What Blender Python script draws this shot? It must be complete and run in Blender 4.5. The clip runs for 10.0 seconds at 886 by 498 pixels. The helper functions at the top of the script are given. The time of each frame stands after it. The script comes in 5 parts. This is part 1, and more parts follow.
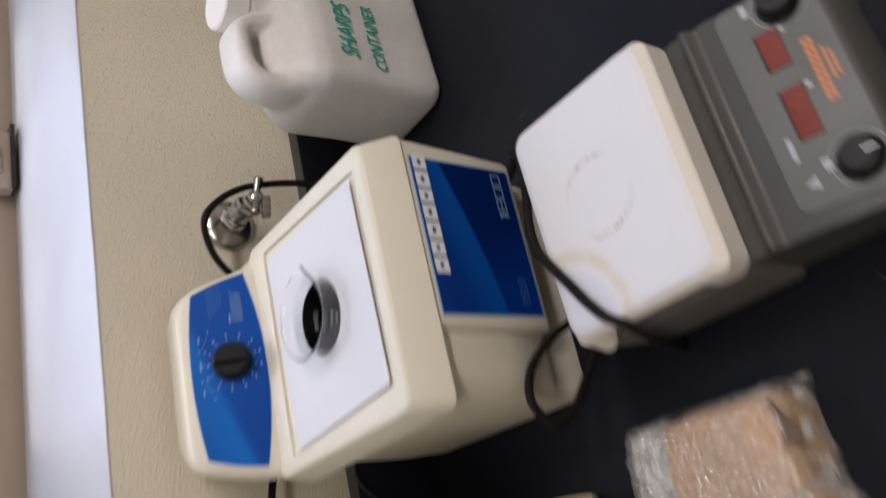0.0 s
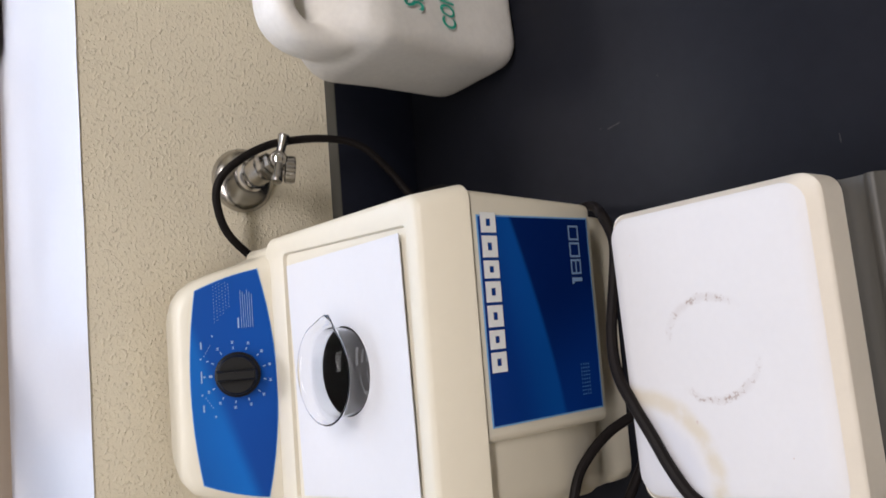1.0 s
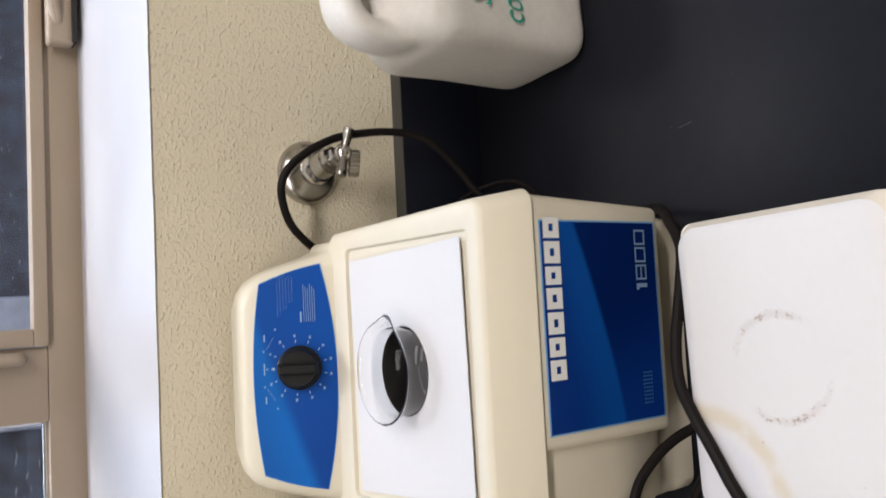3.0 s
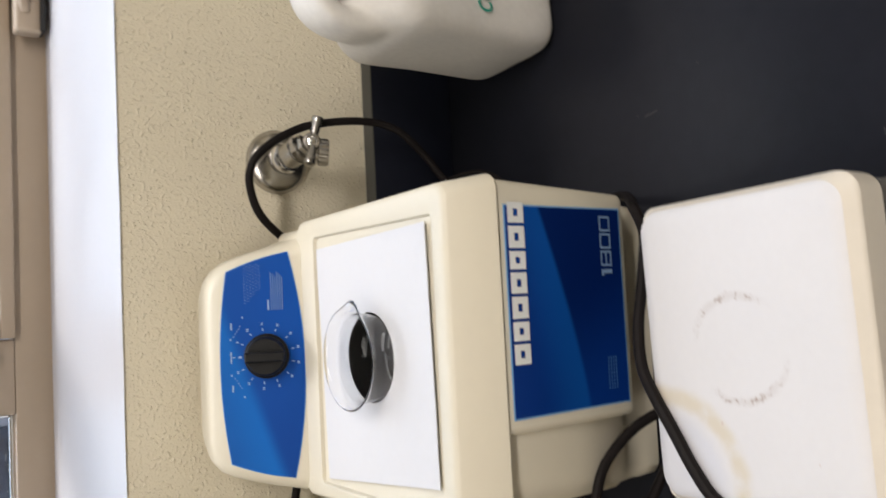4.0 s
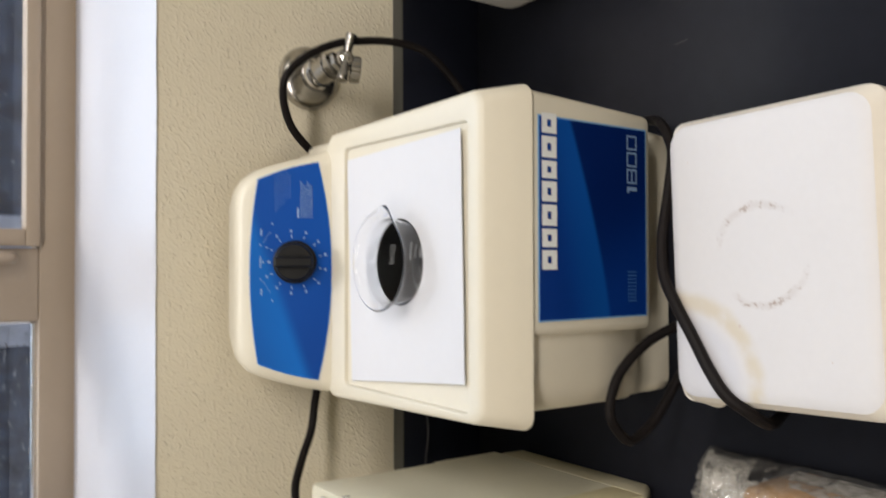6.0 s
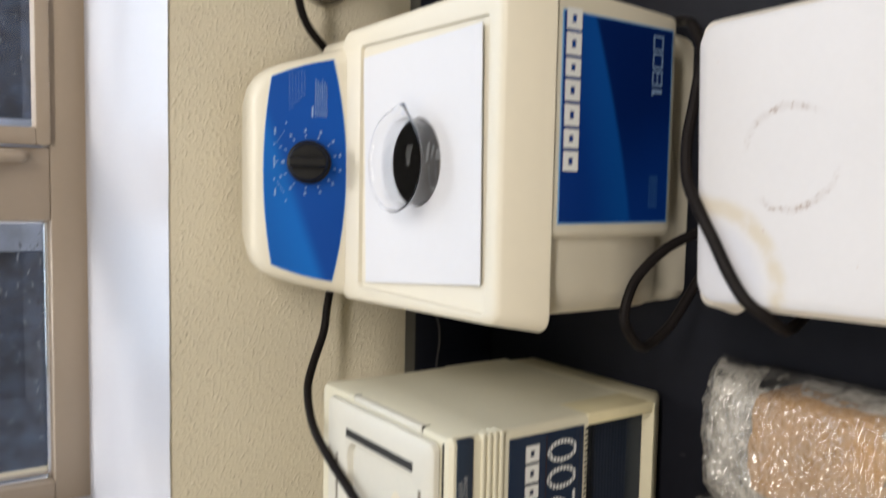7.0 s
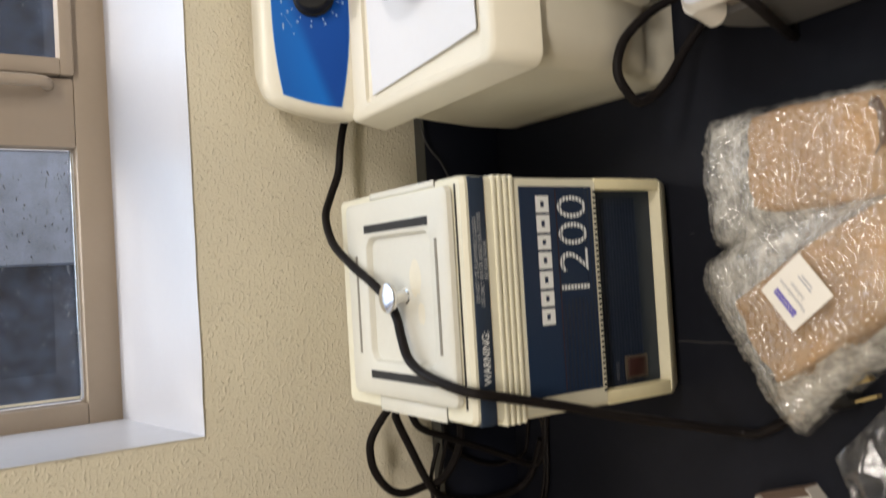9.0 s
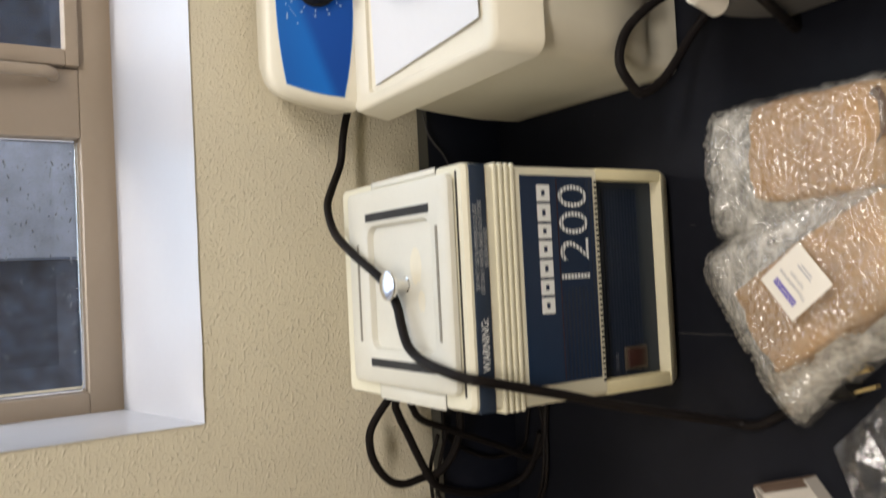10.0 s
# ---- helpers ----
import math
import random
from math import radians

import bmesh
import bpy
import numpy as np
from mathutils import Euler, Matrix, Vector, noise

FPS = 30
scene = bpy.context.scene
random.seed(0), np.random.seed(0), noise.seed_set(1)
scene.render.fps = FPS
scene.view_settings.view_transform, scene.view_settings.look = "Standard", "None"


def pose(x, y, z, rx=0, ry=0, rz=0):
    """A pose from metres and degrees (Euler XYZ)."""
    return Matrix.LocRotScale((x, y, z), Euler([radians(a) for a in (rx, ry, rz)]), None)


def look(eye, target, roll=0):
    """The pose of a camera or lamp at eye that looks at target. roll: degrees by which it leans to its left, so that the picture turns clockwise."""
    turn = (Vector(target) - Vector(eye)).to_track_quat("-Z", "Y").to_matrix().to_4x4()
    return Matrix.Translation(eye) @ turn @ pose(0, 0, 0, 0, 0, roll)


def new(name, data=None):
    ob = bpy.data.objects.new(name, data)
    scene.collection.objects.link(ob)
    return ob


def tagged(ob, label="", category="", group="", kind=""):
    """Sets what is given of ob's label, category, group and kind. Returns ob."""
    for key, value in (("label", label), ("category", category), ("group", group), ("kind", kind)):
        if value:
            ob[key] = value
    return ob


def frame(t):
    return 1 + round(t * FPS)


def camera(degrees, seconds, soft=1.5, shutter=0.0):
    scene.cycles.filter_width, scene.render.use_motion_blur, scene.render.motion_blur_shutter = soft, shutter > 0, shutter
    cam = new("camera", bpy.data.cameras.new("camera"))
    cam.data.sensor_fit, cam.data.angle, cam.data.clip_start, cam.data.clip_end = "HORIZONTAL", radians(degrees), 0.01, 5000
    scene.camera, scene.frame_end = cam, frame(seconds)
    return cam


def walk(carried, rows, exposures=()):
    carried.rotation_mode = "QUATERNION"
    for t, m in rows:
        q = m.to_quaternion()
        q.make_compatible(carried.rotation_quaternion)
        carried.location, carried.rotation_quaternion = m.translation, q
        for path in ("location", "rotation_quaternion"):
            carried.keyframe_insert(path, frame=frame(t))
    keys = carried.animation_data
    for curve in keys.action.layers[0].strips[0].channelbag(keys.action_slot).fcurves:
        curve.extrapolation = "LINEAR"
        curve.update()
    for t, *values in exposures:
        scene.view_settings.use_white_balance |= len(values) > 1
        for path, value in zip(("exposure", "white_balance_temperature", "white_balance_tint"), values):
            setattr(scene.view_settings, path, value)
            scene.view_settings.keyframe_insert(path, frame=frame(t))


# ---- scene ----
cam = camera(56.1, 10.0, soft=1.6, shutter=0.9)
PATH = [
    (0, (-0.256, -0.823, 0.598), (0.435, 0.598, -0.628), -86.5),
    (0.1, (-0.2142, -0.8169, 0.5812), (0.4332, 0.631, -0.6372), -87.24),
    (0.2, (-0.1694, -0.8024, 0.5778), (0.4133, 0.663, -0.6522), -86.83),
    (0.3, (-0.13, -0.7794, 0.5673), (0.3897, 0.7171, -0.6536), -85.83),
    (0.5, (-0.068, -0.76, 0.566), (0.286, 0.781, -0.659), -86.4),
    (0.7, (-0.0223, -0.7585, 0.5656), (0.227, 0.7858, -0.6805), -88.31),
    (1, (0.002, -0.759, 0.561), (0.176, 0.799, -0.681), -90.5),
    (1.5, (0.024, -0.758, 0.547), (0.123, 0.835, -0.658), -92.4),
    (2, (0.03, -0.773, 0.545), (0.133, 0.855, -0.611), -93.3),
    (2.2, (0.035, -0.779, 0.545), (0.171, 0.865, -0.585), -93.2),
    (3.3, (0.019, -0.754, 0.555), (0.135, 0.902, -0.56), -89.5),
    (3.5, (0.02, -0.763, 0.555), (0.138, 0.89, -0.565), -89.0),
    (4, (0.01, -0.764, 0.545), (0.136, 0.867, -0.605), -90.4),
    (4.2, (0.0005, -0.7657, 0.5439), (0.1135, 0.8571, -0.6196), -92.10),
    (4.5, (-0.018, -0.756, 0.528), (0.074, 0.822, -0.698), -93.9),
    (4.7, (-0.0248, -0.7496, 0.5437), (0.0338, 0.8018, -0.7172), -93.97),
    (4.8, (-0.0226, -0.7665, 0.5605), (0.042, 0.8526, -0.6117), -93.64),
    (5, (-0.024, -0.772, 0.59), (0.077, 0.91, -0.488), -92.3),
    (5.2, (-0.0283, -0.7777, 0.6012), (0.0976, 0.8962, -0.4861), -90.65),
    (6.3, (-0.033, -0.763, 0.573), (-0.047, 0.853, -0.605), -89.6),
    (6.5, (-0.041, -0.766, 0.575), (-0.105, 0.854, -0.595), -90.4),
    (7, (-0.046, -0.755, 0.578), (-0.203, 0.883, -0.558), -92.0),
    (7.2, (-0.0748, -0.7616, 0.5907), (-0.2696, 0.8831, -0.5305), -92.57),
    (7.5, (-0.114, -0.757, 0.593), (-0.348, 0.9, -0.503), -92.4),
    (7.7, (-0.1574, -0.7558, 0.5957), (-0.3871, 0.9038, -0.4965), -92.85),
    (8, (-0.242, -0.756, 0.593), (-0.444, 0.903, -0.506), -95.0),
    (8.2, (-0.2954, -0.7688, 0.5958), (-0.4168, 0.8922, -0.5116), -95.43),
    (8.5, (-0.316, -0.783, 0.594), (-0.355, 0.876, -0.522), -95.3),
    (8.7, (-0.3173, -0.7903, 0.5968), (-0.2887, 0.8754, -0.5097), -93.73),
    (9, (-0.298, -0.79, 0.596), (-0.244, 0.877, -0.508), -92.4),
    (9.2, (-0.294, -0.7887, 0.593), (-0.2231, 0.8786, -0.5094), -91.61),
    (9.5, (-0.281, -0.785, 0.591), (-0.221, 0.88, -0.515), -91.5),
    (10, (-0.31, -0.792, 0.595), (-0.249, 0.879, -0.501), -91.7),
]
EXPOSURES = [(0, -0.28, 6250, 19), (0.5, -0.17, 6250, 18), (1, 0.0, 6250, 17), (2.2, 0.06, 6250, 16), (3.5, 0.03, 6580, 14), (4.5, 0.04, 6580, 13), (5, -0.03, 6580, 13), (7, 0.02, 6580, 12), (8, 0.09, 6680, 12), (10, 0.04, 6680, 12)]
walk(cam, [(t, look(eye, target, roll)) for t, eye, target, roll in PATH], EXPOSURES)


# ---- light ----
world = bpy.data.worlds.new("world")
scene.world = world
world.use_nodes = True
wn, wl = world.node_tree.nodes, world.node_tree.links
sky = wn.new("ShaderNodeTexSky")
sky.sky_type, sky.sun_disc = "NISHITA", False
sky.sun_elevation, sky.sun_rotation = radians(50), radians(25)
wl.new(sky.outputs[0], wn["Background"].inputs[0])
wn["Background"].inputs[1].default_value = 0.12


def area(name, place, target, w, h, watts, color):
    lamp = bpy.data.lights.new(name, "AREA")
    lamp.shape, lamp.size, lamp.size_y, lamp.energy, lamp.color = "RECTANGLE", w, h, watts, color
    ob = new(name, lamp)
    ob.matrix_world = look(place, target)
    return ob


sun = bpy.data.lights.new("sun", "SUN")
sun.energy, sun.angle, sun.color = 1.2, radians(12), (1.0, 0.95, 0.88)
sun_ob = new("sun", sun)
sun_ob.matrix_world = look((1.5, 4.0, 6.0), (0.2, 1.0, 0.0))
area("window_light", (0.35, 0.47, 0.98), (0.30, -0.6, 0.1), 1.5, 1.0, 9.0, (0.64, 0.81, 1.0))
area("ceiling_lamp", (-0.75, -1.30, 1.812), (-0.75, -1.30, 0.0), 1.15, 0.28, 15.0, (1.0, 0.95, 0.885))
area("ceiling_lamp", (0.95, -1.30, 1.812), (0.95, -1.30, 0.0), 1.15, 0.28, 29.0, (1.0, 0.95, 0.885))


# ---- materials ----


def material(name, color, rough=0.5, metal=0.0, vary=0.06, scale=30.0, bump=0.0, bump_scale=200.0, coat=0.0, spec=0.5):
    """A principled material: two scales of colour variation, varied gloss and a fine relief."""
    m = bpy.data.materials.new(name)
    m.use_nodes = True
    n, l = m.node_tree.nodes, m.node_tree.links
    p = n["Principled BSDF"]
    p.inputs["Metallic"].default_value = metal
    p.inputs["Coat Weight"].default_value = coat
    p.inputs["Specular IOR Level"].default_value = spec
    co = n.new("ShaderNodeTexCoord")
    big, fine = n.new("ShaderNodeTexNoise"), n.new("ShaderNodeTexNoise")
    big.inputs["Scale"].default_value, big.inputs["Detail"].default_value = scale, 4
    fine.inputs["Scale"].default_value, fine.inputs["Detail"].default_value = scale * 14, 3
    l.new(co.outputs["Object"], big.inputs["Vector"])
    l.new(co.outputs["Object"], fine.inputs["Vector"])
    mix = n.new("ShaderNodeMath")
    mix.operation = "MULTIPLY_ADD"
    l.new(fine.outputs[0], mix.inputs[0])
    mix.inputs[1].default_value = 0.4
    l.new(big.outputs[0], mix.inputs[2])
    ramp = n.new("ShaderNodeMapRange")
    ramp.inputs[1].default_value, ramp.inputs[2].default_value = 0.4, 1.0
    ramp.inputs[3].default_value, ramp.inputs[4].default_value = 1 - vary, 1 + vary
    l.new(mix.outputs[0], ramp.inputs[0])
    tone = n.new("ShaderNodeVectorMath")
    tone.operation = "SCALE"
    tone.inputs[0].default_value = color
    l.new(ramp.outputs[0], tone.inputs["Scale"])
    l.new(tone.outputs[0], p.inputs["Base Color"])
    gloss = n.new("ShaderNodeMapRange")
    gloss.inputs[1].default_value, gloss.inputs[2].default_value = 0.3, 0.8
    gloss.inputs[3].default_value, gloss.inputs[4].default_value = rough * 0.85, min(1, rough * 1.2)
    l.new(big.outputs[0], gloss.inputs[0])
    l.new(gloss.outputs[0], p.inputs["Roughness"])
    if bump:
        grain, b = n.new("ShaderNodeTexNoise"), n.new("ShaderNodeBump")
        grain.inputs["Scale"].default_value, grain.inputs["Detail"].default_value = bump_scale, 3
        l.new(co.outputs["Object"], grain.inputs["Vector"])
        l.new(grain.outputs[0], b.inputs["Height"])
        b.inputs["Strength"].default_value, b.inputs["Distance"].default_value = bump, 0.001
        l.new(b.outputs[0], p.inputs["Normal"])
    return m


def wall_material():
    """Cream paint over a sprayed orange-peel texture of small soft bumps."""
    m = material("cream_plaster", (0.742, 0.684, 0.538), 0.55, vary=0.05, scale=6)
    n, l = m.node_tree.nodes, m.node_tree.links
    p = n["Principled BSDF"]
    co, stretch = n.new("ShaderNodeTexCoord"), n.new("ShaderNodeMapping")
    stretch.inputs["Scale"].default_value = (0.9, 1.0, 1.0)
    l.new(co.outputs["Object"], stretch.inputs["Vector"])
    splat, coarse, soft = n.new("ShaderNodeTexNoise"), n.new("ShaderNodeTexNoise"), n.new("ShaderNodeTexNoise")
    splat.inputs["Scale"].default_value, splat.inputs["Detail"].default_value = 310, 1.6
    coarse.inputs["Scale"].default_value, coarse.inputs["Detail"].default_value = 70, 2
    soft.inputs["Scale"].default_value, soft.inputs["Detail"].default_value = 520, 1
    dots, where, both, add = n.new("ShaderNodeMapRange"), n.new("ShaderNodeMapRange"), n.new("ShaderNodeMath"), n.new("ShaderNodeMath")
    dots.interpolation_type = where.interpolation_type = "SMOOTHSTEP"
    dots.inputs[1].default_value, dots.inputs[2].default_value = 0.47, 0.82
    where.inputs[1].default_value, where.inputs[2].default_value, where.inputs[3].default_value = 0.34, 0.58, 0.45
    both.operation, add.operation = "MULTIPLY", "MULTIPLY_ADD"
    add.inputs[1].default_value = 0.16
    for tex in (splat, coarse, soft):
        l.new(stretch.outputs[0], tex.inputs["Vector"])
    l.new(splat.outputs[0], dots.inputs[0])
    l.new(coarse.outputs[0], where.inputs[0])
    l.new(dots.outputs[0], both.inputs[0])
    l.new(where.outputs[0], both.inputs[1])
    l.new(soft.outputs[0], add.inputs[0])
    l.new(both.outputs[0], add.inputs[2])
    b = n.new("ShaderNodeBump")
    b.inputs["Strength"].default_value, b.inputs["Distance"].default_value = 0.70, 0.0016
    l.new(add.outputs[0], b.inputs["Height"])
    l.new(b.outputs[0], p.inputs["Normal"])
    return m


def ceramic_material():
    """White ceramic with a broken brown scorch ring, a wavy tan stain and a painted cord shadow at one corner."""
    m = material("white_ceramic", (0.67, 0.665, 0.675), 0.5, vary=0.03, scale=14, spec=0.35)
    n, l = m.node_tree.nodes, m.node_tree.links
    p = n["Principled BSDF"]
    base = p.inputs["Base Color"].links[0].from_socket
    co, cut = n.new("ShaderNodeTexCoord"), n.new("ShaderNodeSeparateXYZ")
    warp, wadd = n.new("ShaderNodeTexNoise"), n.new("ShaderNodeVectorMath")
    warp.inputs["Scale"].default_value, warp.inputs["Detail"].default_value = 60, 3
    wadd.operation = "MULTIPLY_ADD"
    wadd.inputs[1].default_value = (0.008, 0.008, 0.0)
    l.new(co.outputs["Object"], warp.inputs["Vector"])
    l.new(warp.outputs["Color"], wadd.inputs[0])
    l.new(co.outputs["Object"], wadd.inputs[2])
    l.new(wadd.outputs[0], cut.inputs[0])

    def f(op, a, b=0.0):
        q = n.new("ShaderNodeMath")
        q.operation = op
        for i, v in enumerate((a, b)):
            if isinstance(v, (int, float)):
                q.inputs[i].default_value = v
            else:
                l.new(v, q.inputs[i])
        return q.outputs[0]

    def span(v, lo, hi):
        q = n.new("ShaderNodeMapRange")
        q.interpolation_type = "SMOOTHSTEP"
        q.inputs[1].default_value, q.inputs[2].default_value = lo, hi
        l.new(v, q.inputs[0])
        return q.outputs[0]

    def ring(cx, cy):
        x, y = f("SUBTRACT", cut.outputs[0], cx + 0.004), f("SUBTRACT", cut.outputs[1], cy + 0.004)
        return x, y, f("SQRT", f("ADD", f("MULTIPLY", x, x), f("MULTIPLY", y, y)))

    def tint(colour, base, mask):
        q = n.new("ShaderNodeMix")
        q.data_type = "RGBA"
        l.new(mask, q.inputs[0])
        l.new(base, q.inputs[6])
        q.inputs[7].default_value = (*colour, 1)
        return q.outputs[2]

    speck = n.new("ShaderNodeTexNoise")
    speck.inputs["Scale"].default_value, speck.inputs["Detail"].default_value = 330, 3
    l.new(co.outputs["Object"], speck.inputs["Vector"])
    x, y, r = ring(-0.001, 0.073)
    xr, yr = f("ADD", f("MULTIPLY", x, 0.956), f("MULTIPLY", y, 0.292)), f("SUBTRACT", f("MULTIPLY", y, 0.956), f("MULTIPLY", x, 0.292))
    two = f("DIVIDE", f("SUBTRACT", f("MULTIPLY", xr, xr), f("MULTIPLY", yr, yr)), f("MULTIPLY", r, r))
    arc = span(f("ADD", two, f("MULTIPLY", warp.outputs[0], 1.2)), -0.1, 1.3)
    band = span(f("ABSOLUTE", f("SUBTRACT", r, 0.0315)), 0.0038, 0.0004)
    dots = f("ADD", f("MULTIPLY", span(speck.outputs[0], 0.50, 0.66), 0.62), 0.15)
    scorch = f("MULTIPLY", f("MULTIPLY", arc, band), dots)
    x, y, r = ring(-0.0846, 0.136)
    wave = span(f("ABSOLUTE", f("SUBTRACT", r, 0.0565)), 0.0095, 0.001)
    wave = f("MULTIPLY", wave, f("MULTIPLY", span(warp.outputs[0], 0.18, 0.60), 0.62))
    # the cord's bluish shadow, painted inside the tan band
    cord_shade = f("MULTIPLY", span(r, 0.050, 0.040), 0.30)
    col = tint((0.60, 0.52, 0.36), base, wave)
    col = tint((0.50, 0.54, 0.66), col, cord_shade)
    col = tint((0.28, 0.19, 0.14), col, scorch)
    l.new(col, p.inputs["Base Color"])
    return m


def film_material(name, cover, rough, tint=(0.9, 0.92, 0.93), shine=0.06, crinkled=(260, 0.8)):
    """Thin clear plastic film: see-through, faintly milky, with a sharp gloss."""
    m = bpy.data.materials.new(name)
    m.use_nodes = True
    n, l = m.node_tree.nodes, m.node_tree.links
    n.remove(n["Principled BSDF"])
    out = n["Material Output"]
    milky, clear, gloss = n.new("ShaderNodeBsdfDiffuse"), n.new("ShaderNodeBsdfTransparent"), n.new("ShaderNodeBsdfGlossy")
    milky.inputs[0].default_value = (*tint, 1)
    clear.inputs[0].default_value = (0.97, 0.97, 0.97, 1)
    gloss.inputs[0].default_value = (1, 1, 1, 1)
    gloss.inputs["Roughness"].default_value = rough
    body, coat, fres = n.new("ShaderNodeMixShader"), n.new("ShaderNodeMixShader"), n.new("ShaderNodeLayerWeight")
    steep, rise = n.new("ShaderNodeMath"), n.new("ShaderNodeMath")
    steep.operation, rise.operation = "POWER", "MULTIPLY_ADD"
    steep.inputs[1].default_value, rise.inputs[1].default_value, rise.inputs[2].default_value = 5.0, 1 - shine, shine
    l.new(fres.outputs["Facing"], steep.inputs[0])
    l.new(steep.outputs[0], rise.inputs[0])
    noise_tex, ramp, co = n.new("ShaderNodeTexNoise"), n.new("ShaderNodeMapRange"), n.new("ShaderNodeTexCoord")
    noise_tex.inputs["Scale"].default_value = 90
    l.new(co.outputs["Object"], noise_tex.inputs["Vector"])
    ramp.inputs[1].default_value, ramp.inputs[2].default_value = 0.3, 0.7
    ramp.inputs[3].default_value, ramp.inputs[4].default_value = cover * 0.3, cover * 1.7
    bump = n.new("ShaderNodeBump")
    bump.inputs["Strength"].default_value, bump.inputs["Distance"].default_value = crinkled[1], 0.001
    crinkle = n.new("ShaderNodeTexNoise")
    crinkle.inputs["Scale"].default_value = crinkled[0]
    l.new(co.outputs["Object"], crinkle.inputs["Vector"])
    l.new(crinkle.outputs[0], bump.inputs["Height"])
    l.new(bump.outputs[0], gloss.inputs["Normal"])
    l.new(bump.outputs[0], fres.inputs["Normal"])
    l.new(noise_tex.outputs[0], ramp.inputs[0])
    l.new(ramp.outputs[0], body.inputs[0])
    l.new(clear.outputs[0], body.inputs[1])
    l.new(milky.outputs[0], body.inputs[2])
    l.new(rise.outputs[0], coat.inputs[0])
    l.new(body.outputs[0], coat.inputs[1])
    l.new(gloss.outputs[0], coat.inputs[2])
    l.new(coat.outputs[0], out.inputs[0])
    return m


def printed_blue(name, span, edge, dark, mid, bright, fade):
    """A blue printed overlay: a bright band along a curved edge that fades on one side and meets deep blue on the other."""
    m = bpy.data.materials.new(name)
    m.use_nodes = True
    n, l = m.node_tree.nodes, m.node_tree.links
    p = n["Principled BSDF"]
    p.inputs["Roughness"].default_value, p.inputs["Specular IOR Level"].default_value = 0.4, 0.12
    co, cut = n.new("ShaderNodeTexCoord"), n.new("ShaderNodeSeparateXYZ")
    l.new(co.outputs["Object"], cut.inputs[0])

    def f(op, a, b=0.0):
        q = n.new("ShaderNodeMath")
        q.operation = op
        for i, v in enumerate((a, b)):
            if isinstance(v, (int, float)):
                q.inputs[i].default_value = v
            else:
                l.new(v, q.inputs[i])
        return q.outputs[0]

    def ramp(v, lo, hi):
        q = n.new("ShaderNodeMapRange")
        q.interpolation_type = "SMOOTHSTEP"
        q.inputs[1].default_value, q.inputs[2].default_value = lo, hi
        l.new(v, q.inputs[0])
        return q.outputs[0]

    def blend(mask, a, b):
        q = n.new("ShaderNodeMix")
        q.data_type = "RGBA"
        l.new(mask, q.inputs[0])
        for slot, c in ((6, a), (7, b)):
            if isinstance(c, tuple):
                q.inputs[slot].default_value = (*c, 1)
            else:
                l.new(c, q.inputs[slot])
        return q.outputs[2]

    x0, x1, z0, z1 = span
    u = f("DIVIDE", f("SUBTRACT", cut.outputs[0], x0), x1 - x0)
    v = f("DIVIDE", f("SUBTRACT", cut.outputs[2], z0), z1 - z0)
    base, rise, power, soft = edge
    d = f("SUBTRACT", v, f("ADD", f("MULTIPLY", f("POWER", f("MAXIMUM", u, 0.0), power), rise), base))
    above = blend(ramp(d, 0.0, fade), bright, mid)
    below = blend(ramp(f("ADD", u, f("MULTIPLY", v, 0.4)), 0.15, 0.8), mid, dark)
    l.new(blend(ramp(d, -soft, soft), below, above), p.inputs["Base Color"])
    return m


def glass_material(name, rough=0.0, tint=(1, 1, 1)):
    m = bpy.data.materials.new(name)
    m.use_nodes = True
    p = m.node_tree.nodes["Principled BSDF"]
    p.inputs["Base Color"].default_value = (*tint, 1)
    p.inputs["Roughness"].default_value, p.inputs["IOR"].default_value = rough, 1.47
    p.inputs["Transmission Weight"].default_value = 1.0
    return m


WALL = wall_material()
SILL = material("white_gloss_paint", (0.53, 0.525, 0.545), 0.34, vary=0.03, scale=9, bump=0.05, bump_scale=70)
FRAME = material("beige_window_paint", (0.36, 0.285, 0.208), 0.45, vary=0.04, scale=8, bump=0.12, bump_scale=60)
BENCH = material("black_epoxy_resin", (0.0106, 0.0114, 0.0158), 0.44, vary=0.25, scale=5, bump=0.06, bump_scale=500, spec=0.085)
SPLASH = material("black_backsplash", (0.0100, 0.0120, 0.0205), 0.45, vary=0.2, scale=7, spec=0.16)
EDGE = material("grey_top_edge", (0.06, 0.06, 0.055), 0.55, vary=0.2, scale=40)
CREAM = material("cream_plastic", (0.72, 0.675, 0.552), 0.42, vary=0.03, scale=7, bump=0.10, bump_scale=900)
CREAM_OLD = material("yellowed_plastic", (0.735, 0.705, 0.56), 0.45, vary=0.05, scale=10, bump=0.10, bump_scale=900)
CREAM_BASE = material("yellowed_base_plastic", (0.73, 0.68, 0.50), 0.45, vary=0.07, scale=12)
CREAM_YELLOW = material("yellowed_lip_plastic", (0.72, 0.65, 0.42), 0.45, vary=0.08, scale=14)
CREAM_LID = material("lid_plastic", (0.67, 0.655, 0.575), 0.42, vary=0.04, scale=14, bump=0.08, bump_scale=900)
LABEL_BLUE = printed_blue("label_blue_print", (-0.046, 0.1015, 0.0645, 0.184), (0.37, 0.36, 1.3, 0.025), (0.001, 0.014, 0.105), (0.002, 0.031, 0.205), (0.003, 0.073, 0.335), 0.42)
